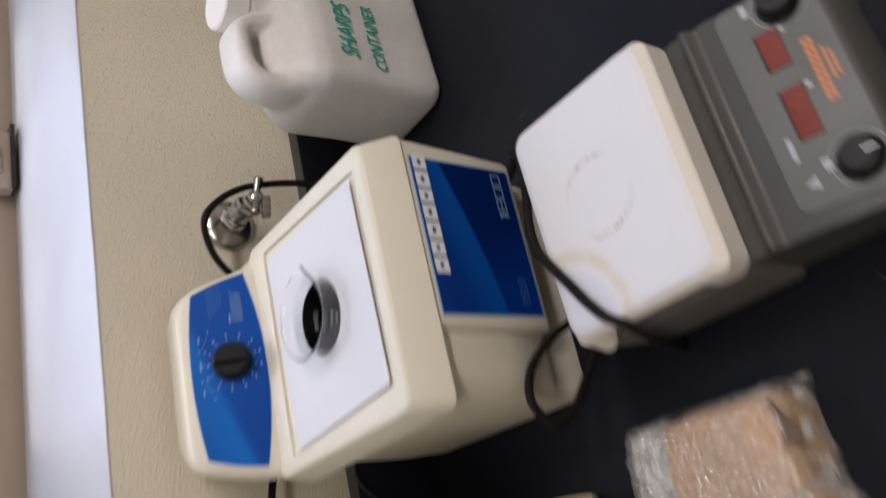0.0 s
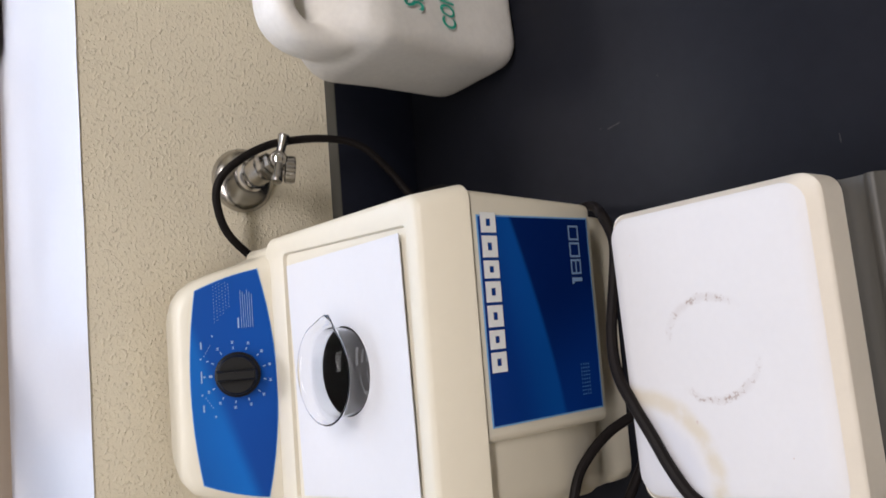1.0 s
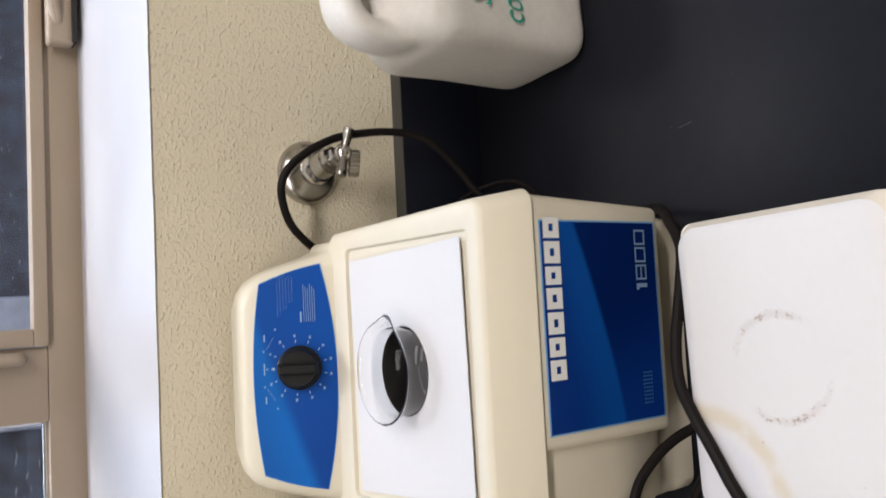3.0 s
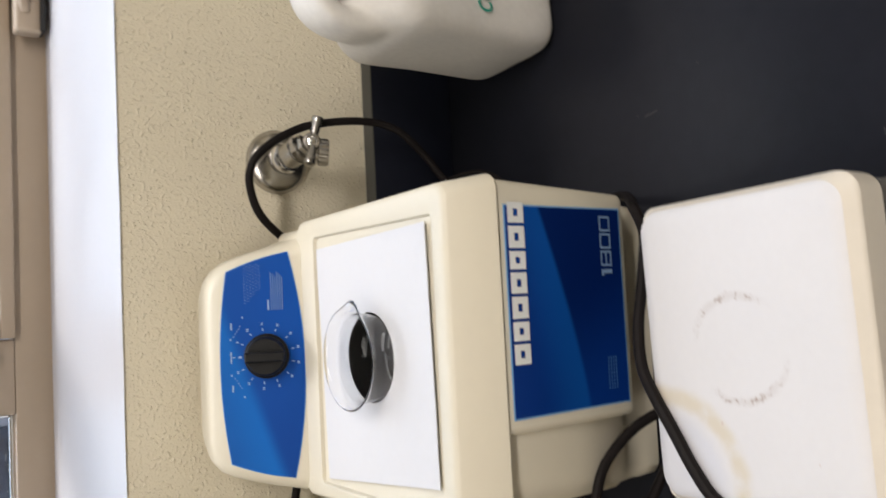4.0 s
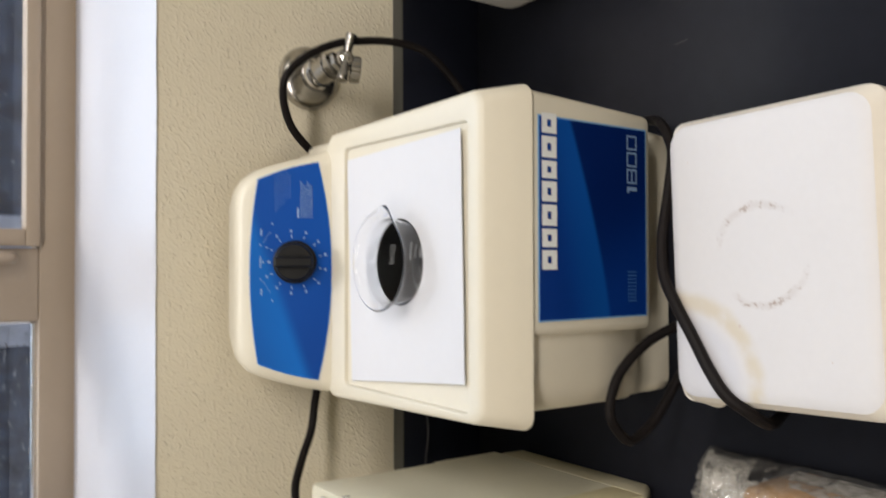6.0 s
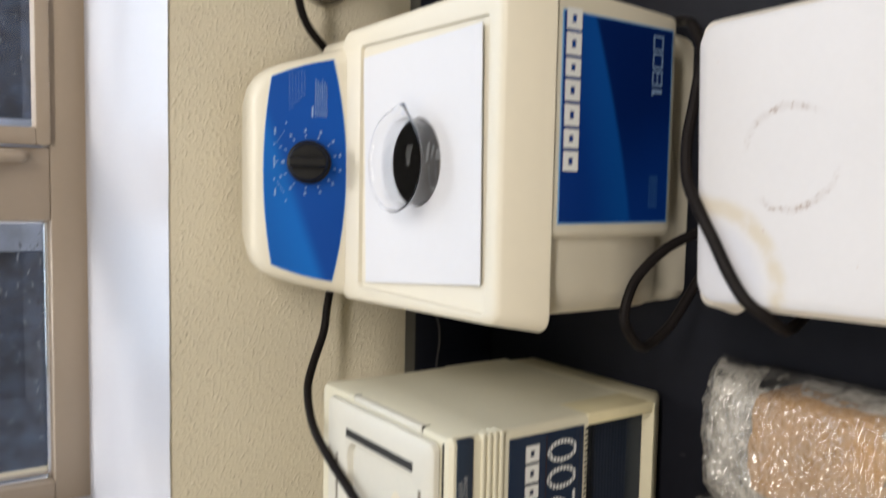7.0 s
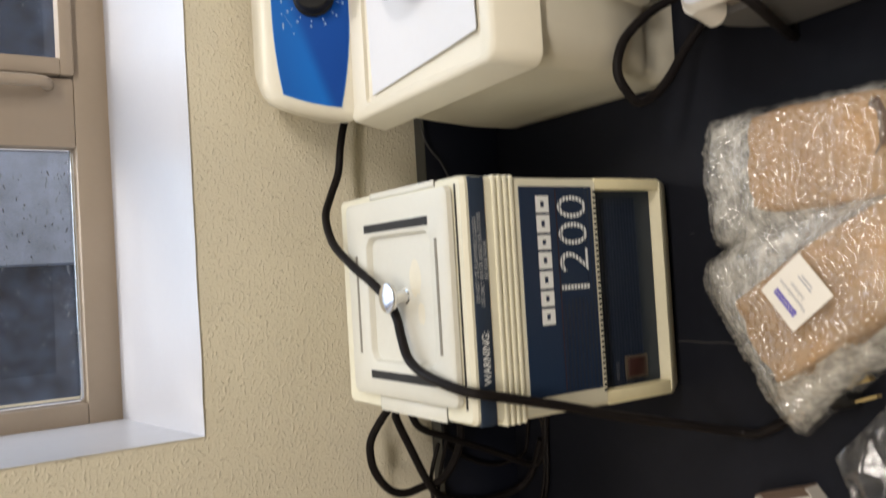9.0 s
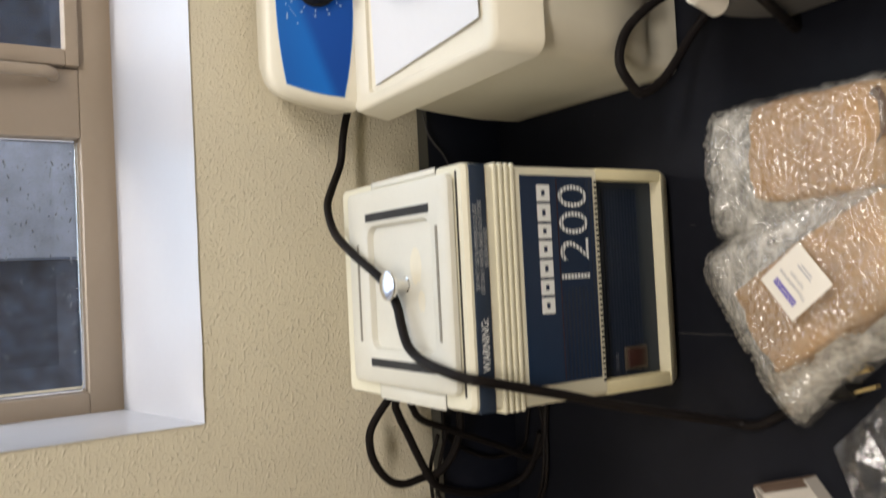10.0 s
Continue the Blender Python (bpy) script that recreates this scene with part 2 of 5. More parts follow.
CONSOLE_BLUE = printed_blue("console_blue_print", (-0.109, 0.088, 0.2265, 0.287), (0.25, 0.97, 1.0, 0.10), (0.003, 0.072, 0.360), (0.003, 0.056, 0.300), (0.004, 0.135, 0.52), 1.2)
BLUE_EDGE = material("pale_blue_edge", (0.16, 0.38, 0.68), 0.35, vary=0.03)
NAVY = material("navy_overlay", (0.011, 0.026, 0.062), 0.38, vary=0.08, scale=10, spec=0.3)
NAVY_STRIP = material("worn_navy_strip", (0.026, 0.040, 0.068), 0.4, vary=0.1, scale=20, spec=0.3)
NAVY_GREY = material("recess_navy", (0.014, 0.021, 0.032), 0.42, vary=0.08, scale=10, spec=0.3)
NAVY_DARK = material("dark_navy_stripe", (0.007, 0.013, 0.030), 0.4, vary=0.06)
PRINT = material("white_print", (0.78, 0.80, 0.80), 0.5, vary=0.02)
PALE_GREY = material("pale_grey_print", (0.46, 0.48, 0.50), 0.5, vary=0.03)
PALE_BLUE = material("pale_blue_print", (0.22, 0.34, 0.54), 0.5, vary=0.03)
PALE = material("pale_print", (0.30, 0.45, 0.68), 0.5, vary=0.02)
BLACK = material("black_plastic", (0.011, 0.011, 0.011), 0.45, vary=0.2, scale=30, bump=0.1, bump_scale=700, spec=0.18)
CABLE_GREY = material("grey_cable_jacket", (0.05, 0.05, 0.055), 0.5, vary=0.1, scale=40)
RUBBER = material("black_rubber", (0.0115, 0.0095, 0.0094), 0.5, vary=0.25, scale=40, spec=0.10)
# Grey-tan of the shadow in the lid's grooves
GROOVE_SHADE = material("groove_shade_tan", (0.22, 0.20, 0.16), 0.6)
BRASS = material("worn_brass", (0.62, 0.46, 0.20), 0.4, metal=0.7, vary=0.1, scale=60)
# Near-black that stands for the shade in slots, gaps and seams
VOID = material("slot_shade_black", (0.02, 0.02, 0.02), 0.8)
STEEL = material("stainless_steel", (0.33, 0.32, 0.30), 0.4, metal=1.0, vary=0.06, scale=20)
CHROME = material("chrome", (0.74, 0.74, 0.74), 0.16, metal=1.0, vary=0.03, scale=30)
NICKEL = material("dull_nickel", (0.47, 0.455, 0.43), 0.25, metal=1.0, vary=0.10, scale=60)
PAPER = material("white_card", (0.69, 0.70, 0.73), 0.75, vary=0.02, scale=12, bump=0.05, bump_scale=400)
LABEL = material("warm_white_label", (0.80, 0.75, 0.66), 0.6, vary=0.02, scale=12)
CERAMIC = ceramic_material()
CERAMIC_EDGE = material("beige_ceramic_edge", (0.77, 0.725, 0.64), 0.45, vary=0.04, scale=16)
SCORCH = material("brown_scorch_mark", (0.56, 0.48, 0.43), 0.5, vary=0.25, scale=90)
GREY = material("grey_enamel", (0.066, 0.064, 0.058), 0.5, vary=0.06, scale=14, bump=0.12, bump_scale=800)
# Grey enamel browned and lightened for light reflected into the recess
VENT = material("grey_enamel_bounce_lit", (0.27, 0.225, 0.185), 0.55, vary=0.10, scale=18)
# Lighter copy of GREY, since little light reaches the lower housing
GREY_LIGHTENED = material("grey_enamel_lightened", (0.135, 0.128, 0.120), 0.5, vary=0.08, scale=14, bump=0.12, bump_scale=800)
GREY_PANEL = material("grey_panel_film", (0.066, 0.067, 0.061), 0.45, vary=0.04, scale=14)
RED_GLASS = material("red_display", (0.17, 0.020, 0.007), 0.3, vary=0.05, spec=0.15)
ORANGE = material("orange_print", (0.50, 0.17, 0.055), 0.5, vary=0.04)
KRAFT = material("kraft_card", (0.44, 0.26, 0.115), 0.75, vary=0.34, scale=20, bump=0.2, bump_scale=120)
PAPER_BROWN = material("kraft_paper", (0.48, 0.31, 0.16), 0.7, vary=0.08, scale=12, bump=0.15, bump_scale=300)
CARTON = material("grey_white_carton", (0.50, 0.465, 0.42), 0.65, vary=0.03, scale=10)
CARTON_IN = material("brown_carton_inside", (0.13, 0.085, 0.06), 0.8, vary=0.08)
BUBBLE_IN = film_material("inner_bubble_film", 0.45, 0.12, (0.92, 0.89, 0.81), 0.08, (200, 0.5))
BUBBLE = film_material("bubble_film", 0.11, 0.045, (0.95, 0.92, 0.86), 0.13, (300, 0.12))
CLEAR = film_material("clear_bag_film", 0.025, 0.13, shine=0.04, crinkled=(110, 1.0))
GLASS = glass_material("beaker_glass")
PANE = glass_material("window_glass", 0.0, (0.93, 0.95, 0.97))
JUG = material("translucent_white_plastic", (0.66, 0.645, 0.61), 0.45, vary=0.12, scale=14, bump=0.12, bump_scale=50)
JUG.node_tree.nodes["Principled BSDF"].inputs["Subsurface Weight"].default_value = 0.25
JUG.node_tree.nodes["Principled BSDF"].inputs["Subsurface Radius"].default_value = (0.02, 0.02, 0.018)
CAP = material("white_cap_plastic", (0.80, 0.78, 0.75), 0.4, vary=0.02)
GREEN = material("green_marker", (0.015, 0.33, 0.24), 0.5, vary=0.25, scale=60)
VIOLET = material("violet_print", (0.10, 0.07, 0.42), 0.5, vary=0.03)
GREYTEXT = material("grey_print", (0.36, 0.36, 0.39), 0.6, vary=0.03)
GRIME = material("brown_grime", (0.085, 0.088, 0.095), 0.8, vary=0.3)
DUST = material("pale_dust", (0.26, 0.30, 0.36), 0.8, vary=0.2)
BEZEL = material("dull_brown_bezel", (0.060, 0.045, 0.032), 0.45, vary=0.1)
SWITCH = material("red_brown_rocker", (0.032, 0.010, 0.008), 0.45, vary=0.08)
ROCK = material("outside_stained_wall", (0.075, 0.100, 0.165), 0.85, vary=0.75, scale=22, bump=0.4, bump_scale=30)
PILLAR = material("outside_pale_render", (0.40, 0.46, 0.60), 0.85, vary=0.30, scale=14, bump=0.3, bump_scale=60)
PAVING = material("outside_concrete", (0.22, 0.22, 0.22), 0.85, vary=0.2, scale=6)
FLOOR = material("grey_vinyl", (0.30, 0.28, 0.25), 0.5, vary=0.1, scale=5)
CEILING = material("white_ceiling", (0.75, 0.73, 0.69), 0.9, vary=0.04, scale=8)
CABINET = material("cabinet_paint", (0.45, 0.37, 0.28), 0.5, vary=0.05, scale=5)
lampglow = bpy.data.materials.new("lamp_diffuser")
lampglow.use_nodes = True
lampglow.node_tree.nodes["Principled BSDF"].inputs["Emission Color"].default_value = (1.0, 0.88, 0.72, 1)
lampglow.node_tree.nodes["Principled BSDF"].inputs["Emission Strength"].default_value = 2.0

# ---- mesh helpers ----
ORIGIN = {}


def thing(name, place, label, category, group=""):
    """An empty at a thing's base, which parents its parts."""
    ob = new(name)
    ob.empty_display_size = 0.02
    ob.location = place
    ORIGIN[ob] = Vector(place)
    return tagged(ob, label, category, group)


def part(name, bm, mat, parent=None, label="", smooth=35, sheet=False):
    """Links a bmesh, in world coordinates, as one mesh object under a thing or a part."""
    base = ORIGIN[parent] if parent else Vector((0, 0, 0))
    bmesh.ops.transform(bm, matrix=Matrix.Translation(-base), verts=bm.verts)
    bmesh.ops.recalc_face_normals(bm, faces=bm.faces)
    if sheet and sum(f.normal.z * f.calc_area() for f in bm.faces) < 0:
        bmesh.ops.reverse_faces(bm, faces=bm.faces)
    me = bpy.data.meshes.new(name)
    bm.to_mesh(me)
    bm.free()
    me.materials.append(mat)
    me.shade_smooth()
    me.set_sharp_from_angle(angle=radians(smooth))
    ob = new(name, me)
    if parent:
        ob.parent = parent
        ORIGIN[ob] = base
    if label:
        ob["label"] = label
    return ob


def structure(name, bm, mat, label, category):
    return tagged(part(name, bm, mat), label, category, kind="structure")


def box(x0, x1, y0, y1, z0, z1, bevel=0.0, seg=2, bm=None):
    bm = bm or bmesh.new()
    made = bmesh.ops.create_cube(bm, size=1.0)["verts"]
    for v in made:
        v.co = Vector((x0 + (v.co.x + 0.5) * (x1 - x0), y0 + (v.co.y + 0.5) * (y1 - y0), z0 + (v.co.z + 0.5) * (z1 - z0)))
    if bevel:
        edges = list({e for v in made for e in v.link_edges})
        bmesh.ops.bevel(bm, geom=edges, offset=bevel, segments=seg, profile=0.5, affect="EDGES")
    return bm


def rring(x0, x1, y0, y1, z, r, n=6):
    """A rounded rectangle, as a ring of points; z may be a function of x and y."""
    r = max(1e-5, min(r, (x1 - x0) / 2 - 1e-5, (y1 - y0) / 2 - 1e-5))
    out = []
    for cx, cy, a0 in ((x1 - r, y1 - r, 0), (x0 + r, y1 - r, 90), (x0 + r, y0 + r, 180), (x1 - r, y0 + r, 270)):
        for k in range(n + 1):
            a = radians(a0 + 90 * k / n)
            x, y = cx + r * math.cos(a), cy + r * math.sin(a)
            out.append(Vector((x, y, z(x, y) if callable(z) else z)))
    return out


def loft(rings, bottom=True, top=True, bm=None):
    bm = bm or bmesh.new()
    rows = [[bm.verts.new(p) for p in ring] for ring in rings]
    n = len(rows[0])
    for a, b in zip(rows, rows[1:]):
        for k in range(n):
            bm.faces.new((a[k], a[(k + 1) % n], b[(k + 1) % n], b[k]))
    if bottom:
        bm.faces.new(rows[0][::-1])
    if top:
        bm.faces.new(rows[-1])
    return bm


def circle(center, axis, r, n=24, up=(0, 0, 1)):
    axis = Vector(axis).normalized()
    side = axis.cross(Vector(up))
    if side.length < 1e-4:
        side = axis.cross(Vector((1, 0, 0)))
    side.normalize()
    other = axis.cross(side)
    return [Vector(center) + r * (math.cos(a) * side + math.sin(a) * other) for a in (2 * math.pi * k / n for k in range(n))]


def turned(base, axis, profile, n=24, bm=None, bottom=True, top=True):
    """A turned solid: rows of (distance along the axis, radius)."""
    axis = Vector(axis).normalized()
    return loft([circle(Vector(base) + axis * d, axis, r, n) for d, r in profile], bottom, top, bm)


def smooth_path(points, step=6):
    """Catmull-Rom through the points."""
    p = [Vector(q) for q in points]
    p = [2 * p[0] - p[1]] + p + [2 * p[-1] - p[-2]]
    out = []
    for a, b, c, d in zip(p, p[1:], p[2:], p[3:]):
        for k in range(step):
            t = k / step
            out.append(0.5 * (2 * b + (c - a) * t + (2 * a - 5 * b + 4 * c - d) * t**2 + (3 * b - a - 3 * c + d) * t**3))
    return out + [p[-2]]


def tube(points, r, n=10, step=6, bm=None):
    path = smooth_path(points, step)
    rings, side = [], None
    for k, p in enumerate(path):
        way = (path[min(k + 1, len(path) - 1)] - path[max(k - 1, 0)]).normalized()
        if side is None:
            side = way.orthogonal().normalized()
        side = (side - way * side.dot(way)).normalized()
        other = way.cross(side)
        rings.append([p + r * (math.cos(a) * side + math.sin(a) * other) for a in (2 * math.pi * i / n for i in range(n))])
    return loft(rings, bm=bm)


def plate(outline, out, thick=0.0004, bm=None):
    """A thin sheet with this outline, thickened along out."""
    bm = bm or bmesh.new()
    out = Vector(out).normalized() * thick
    return loft([[Vector(p) for p in outline], [Vector(p) + out for p in outline]], bm=bm)


def lettering(text, size, place, right, up, bold=0.0, shear=0.0, spacing=1.0, stretch=1.0, lift=0.0003, align="LEFT", bend=None):
    """Flat letters in the built-in font, as a bmesh: place is the start of the base line."""
    curve = bpy.data.curves.new("letters", "FONT")
    curve.body, curve.size, curve.offset, curve.shear, curve.space_character = text, size, bold, shear, spacing
    curve.align_x, curve.resolution_u = align, 3
    ob = new("letters", curve)
    me = bpy.data.meshes.new_from_object(ob.evaluated_get(bpy.context.evaluated_depsgraph_get()))
    bpy.data.objects.remove(ob)
    bm = bmesh.new()
    bm.from_mesh(me)
    bpy.data.meshes.remove(me)
    right, up = Vector(right).normalized(), Vector(up).normalized()
    out = right.cross(up)
    for v in bm.verts:
        x, y = v.co.x * stretch, v.co.y
        v.co = bend(x, y) if bend else Vector(place) + right * x + up * y + out * lift
    return bm


def bars(rows, place, right, up, lift=0.0003, bm=None):
    """Plain bars (x, y, width, height) in a plane: writing too small to read, and marks."""
    bm = bm or bmesh.new()
    right, up = Vector(right).normalized(), Vector(up).normalized()
    out = right.cross(up)
    for x, y, w, h in rows:
        c = [Vector(place) + right * a + up * b + out * lift for a, b in ((x, y), (x + w, y), (x + w, y + h), (x, y + h))]
        bm.faces.new([bm.verts.new(p) for p in c])
    return bm


def wordmark(parent, mat, label, place, right, up, width, height, letters, lift=0.0003):
    """A maker's mark as a row of plain blocks of uneven width, each with a slit, one part a block."""
    shares = [(1.0, 0.94, 1.08, 1.04, 0.9, 1.1, 1.04, 0.9)[k % 8] for k in range(letters)]
    unit, x = width / (sum(shares) + 0.16 * (letters - 1)), 0.0
    for share in shares:
        w, t = share * unit, 0.32 * share * unit
        rows = [(x, 0.0, t, height), (x + w - t, 0.0, t, height), (x + t, 0.0, w - 2 * t, 0.37 * height), (x + t, 0.63 * height, w - 2 * t, 0.37 * height)]
        part("mark_block", bars(rows, place, right, up, lift), mat, parent, label)
        x += w + 0.16 * unit


def wobble(p, scale, amount):
    return Vector(noise.noise_vector(Vector(p) * scale)) * amount


# ---- room ----
XL, XR, YB, ZF, ZC = -2.2, 2.6, -4.2, -0.9, 1.85
WX0, WX1, WZ0, WZ1 = -0.44, 1.25, 0.356, 1.50
THICK = 0.46


def wall_with_window():
    """The wall over the bench, with the splayed window opening through it."""
    bm = bmesh.new()

    def quad(*pts):
        bm.faces.new([bm.verts.new(p) for p in pts])

    for x0, x1, z0, z1 in ((XL, WX0, ZF, ZC), (WX1, XR, ZF, ZC), (WX0, WX1, ZF, WZ0), (WX0, WX1, WZ1, ZC)):
        quad((x0, 0, z0), (x1, 0, z0), (x1, 0, z1), (x0, 0, z1))
        quad((x0, THICK, z0), (x0, THICK, z1), (x1, THICK, z1), (x1, THICK, z0))
    quad((XL, 0, ZC), (XR, 0, ZC), (XR, THICK, ZC), (XL, THICK, ZC))
    quad((XL, 0, ZF), (XL, THICK, ZF), (XL, THICK, ZC), (XL, 0, ZC))
    quad((XR, 0, ZF), (XR, 0, ZC), (XR, THICK, ZC), (XR, THICK, ZF))
    bmesh.ops.remove_doubles(bm, verts=bm.verts, dist=1e-5)
    return bm


structure("wall_north", wall_with_window(), WALL, "cream textured plaster wall with a deep window recess", "wall")


def recess():
    """White painted lining of the window opening: sill, jambs and head, with slightly uneven edges."""
    bm = bmesh.new()
    n = 46

    def strip(a, b, c, d, bow):
        rows = []
        for k in range(n + 1):
            t = k / n
            p, q = Vector(a).lerp(Vector(b), t), Vector(c).lerp(Vector(d), t)
            w = noise.noise(Vector((t * 30, bow, 0))) * 0.0012
            row = [p + Vector((0, -0.002 - abs(w), w)), p + Vector((0, 0.006, 0.0012)), p.lerp(q, 0.5) + wobble(p, 4, 0.0015), q]
            rows.append([bm.verts.new(v) for v in row])
        for u, v in zip(rows, rows[1:]):
            for i in range(3):
                bm.faces.new((u[i], v[i], v[i + 1], u[i + 1]))

    inner0, inner1 = WX0 - 0.036, WX1 + 0.036
    strip((WX0, 0, WZ0), (WX1, 0, WZ0), (inner0, THICK, WZ0 - 0.015), (inner1, THICK, WZ0 - 0.015), 1.0)
    strip((WX0, 0, WZ1), (WX0, 0, WZ0), (inner0, THICK, WZ1), (inner0, THICK, WZ0 - 0.015), 2.0)
    strip((WX1, 0, WZ0), (WX1, 0, WZ1), (inner1, THICK, WZ0 - 0.015), (inner1, THICK, WZ1), 3.0)
    strip((WX1, 0, WZ1), (WX0, 0, WZ1), (inner1, THICK, WZ1), (inner0, THICK, WZ1), 4.0)
    return bm


structure("window_sill", recess(), SILL, "white glossy painted sill and reveals of the window recess", "window sill")

FY = 0.400  # inner face of the window frame


def window():
    """A painted frame: fixed pane at one end, a casement sash beside it, with stay and catch."""
    w = thing("window_1", (0.35, FY, WZ0), "beige painted window with dusty panes and a casement", "window")
    w["kind"] = "structure"
    a, b = -0.478, 1.288
    y1 = FY + 0.055
    sections = [("bottom_rail", a, b, WZ0 - 0.022, 0.386), ("top_rail", a, b, 1.46, WZ1 - 0.002), ("left_stile", a, -0.444, 0.386, 1.46),
                ("mullion", -0.103, -0.010, 0.386, 1.46), ("mullion", 0.70, 0.80, 0.386, 1.46), ("right_stile", 1.25, b, 0.386, 1.46)]
    for name, x0, x1, z0, z1 in sections:
        part(name, box(x0, x1, FY, y1, z0, z1, 0.0025), FRAME, w)
    for x0, x1 in ((-0.008, 0.698), (0.802, 1.248)):
        sash = part("sash", box(x0, x1, FY - 0.010, FY + 0.024, 0.386, 0.403, 0.002), FRAME, w, "casement sash of the same beige paint")
        sash_first = sash if x0 < 0.1 else sash_first
        for q in ((x0, x0 + 0.022, 0.403, 1.43), (x1 - 0.022, x1, 0.403, 1.43), (x0, x1, 1.43, 1.458)):
            part("sash_bar", box(q[0], q[1], FY - 0.010, FY + 0.024, q[2], q[3], 0.002), FRAME, sash)
        pane = part("pane", box(x0 + 0.020, x1 - 0.020, FY + 0.010, FY + 0.014, 0.401, 1.432), PANE, sash, "dusty window glass")
        pane.visible_shadow = False
    pane = part("pane", box(-0.446, -0.101, FY + 0.026, FY + 0.030, 0.384, 1.462), PANE, w, "dusty window glass with scratches")
    pane.visible_shadow = False
    rng = random.Random(17)
    for count, lo, hi, size, mat, lab in ((90, -0.30, -0.11, 0.0010, GRIME, "dark specks on the glass"), (150, -0.44, -0.11, 0.0012, DUST, "pale streaks on the glass")):
        bm = bmesh.new()
        for k in range(count):
            x, z, s = lo + (hi - lo) * rng.random() ** 0.7, 0.395 + 0.30 * rng.random() ** 1.5, size * rng.uniform(0.4, 1.4)
            t, k2 = rng.uniform(-0.35, 0.35), rng.choice((1.3, 2.0, 3.2))
            d = Vector((math.cos(t), 0, math.sin(t)))
            e = Vector((d.z, 0, -d.x))
            o = Vector((x, FY + 0.0254, z))
            bm.faces.new([bm.verts.new(o + d * s * k2 * a + e * s * 0.7 * c2) for a, c2 in ((-1, -0.2), (-0.4, 1), (0.8, 0.7), (1, -0.3), (0.1, -1))])
        part("glass_grime", bm, mat, pane, lab)["kind"] = "stuff"
    bm = bmesh.new()
    for k in range(260):
        o, s = Vector((0.036 + 0.60 * rng.random(), FY + 0.0095, 0.414 + 0.35 * rng.random() ** 1.3)), rng.uniform(0.0005, 0.0016)
        d = Vector((math.cos(rng.uniform(-0.4, 0.4)), 0, rng.uniform(-0.4, 0.4)))
        e = Vector((d.z, 0, -d.x))
        bm.faces.new([bm.verts.new(o + d * s * 1.8 * a + e * s * 0.7 * c2) for a, c2 in ((-1, -0.2), (-0.4, 1), (0.8, 0.7), (1, -0.3), (0.1, -1))])
    part("glass_grime", bm, DUST, sash_first, "pale specks on the glass")["kind"] = "stuff"
    for q in ((-0.444, -0.103, 0.386, 0.392), (-0.444, -0.440, 0.392, 1.455), (-0.107, -0.103, 0.392, 1.455)):
        part("glazing_bead", box(q[0], q[1], FY + 0.014, FY + 0.026, q[2], q[3], 0.0012), CHROME, w, "bright metal glazing bead")
    part("pull_handle", tube([(-0.022, FY - 0.002, 0.418), (-0.022, FY - 0.022, 0.426), (-0.022, FY - 0.026, 0.46), (-0.022, FY - 0.026, 0.53), (-0.022, FY - 0.004, 0.545)], 0.008, 12), FRAME, w, "rounded painted pull handle")
    lat = part("latch", box(0.374, 0.470, FY - 0.040, FY - 0.011, 0.352, 0.384, 0.005, 3), FRAME, w, "painted casement stay with a dark slot")
    part("latch_arm", tube([(0.40, FY - 0.036, 0.372), (0.43, FY - 0.046, 0.380), (0.47, FY - 0.044, 0.392)], 0.007, 10), FRAME, lat)
    part("latch_slot", box(0.376, 0.480, FY - 0.046, FY - 0.014, 0.3505, 0.356), VOID, lat)


window()

for name, q in (("wall_south", (XL, XR, YB - 0.1, YB, ZF, ZC)), ("wall_west", (XL - 0.1, XL, YB, 0, ZF, ZC)), ("wall_east", (XR, XR + 0.1, YB, 0, ZF, ZC))):
    structure(name, box(*q), WALL, "plain cream plaster wall of the room", "wall")
structure("floor", box(XL, XR, YB, 0, ZF - 0.1, ZF), FLOOR, "plain grey vinyl floor", "floor")
structure("ceiling", box(XL, XR, YB, 0, ZC, ZC + 0.1), CEILING, "plain white ceiling", "ceiling")
for x, y in ((-0.75, -1.30), (0.95, -1.30)):
    lamp = thing("ceiling_light", (x, y, ZC), "long white ceiling light with a warm diffuser", "ceiling light", "ceiling lights")
    part("housing", box(x - 0.63, x + 0.63, y - 0.17, y + 0.17, ZC + 0.0005 - 0.03, ZC - 0.0005, 0.006), CEILING, lamp)
    part("diffuser", box(x - 0.60, x + 0.60, y - 0.15, y + 0.15, ZC - 0.034, ZC - 0.0305), lampglow, lamp)

# outside the window: a stained wall with a pale pier, and paving
structure("ground", box(-40, 40, THICK + 0.02, 80, -0.35, -0.25), PAVING, "grey concrete paving outside the window", "ground")
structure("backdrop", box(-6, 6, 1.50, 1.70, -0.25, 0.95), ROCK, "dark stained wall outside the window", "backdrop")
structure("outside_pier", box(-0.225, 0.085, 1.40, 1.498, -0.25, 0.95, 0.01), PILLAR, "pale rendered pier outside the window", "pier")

# ---- bench ----
BX0, BX1, BY0 = -1.9, 2.2, -0.78
structure("bench_top", box(BX0, BX1, BY0, -0.0005, -0.032, 0.0, 0.003), BENCH, "black epoxy resin laboratory bench top", "bench top")
structure("backsplash", box(BX0, BX1, -0.020, -0.0006, 0.0005, 0.1016, 0.0012), SPLASH, "low black resin backsplash along the wall", "backsplash")
structure("trim", box(BX0, BX1, -0.0198, -0.0008, 0.1018, 0.1026), EDGE, "grey top face of the backsplash", "trim")
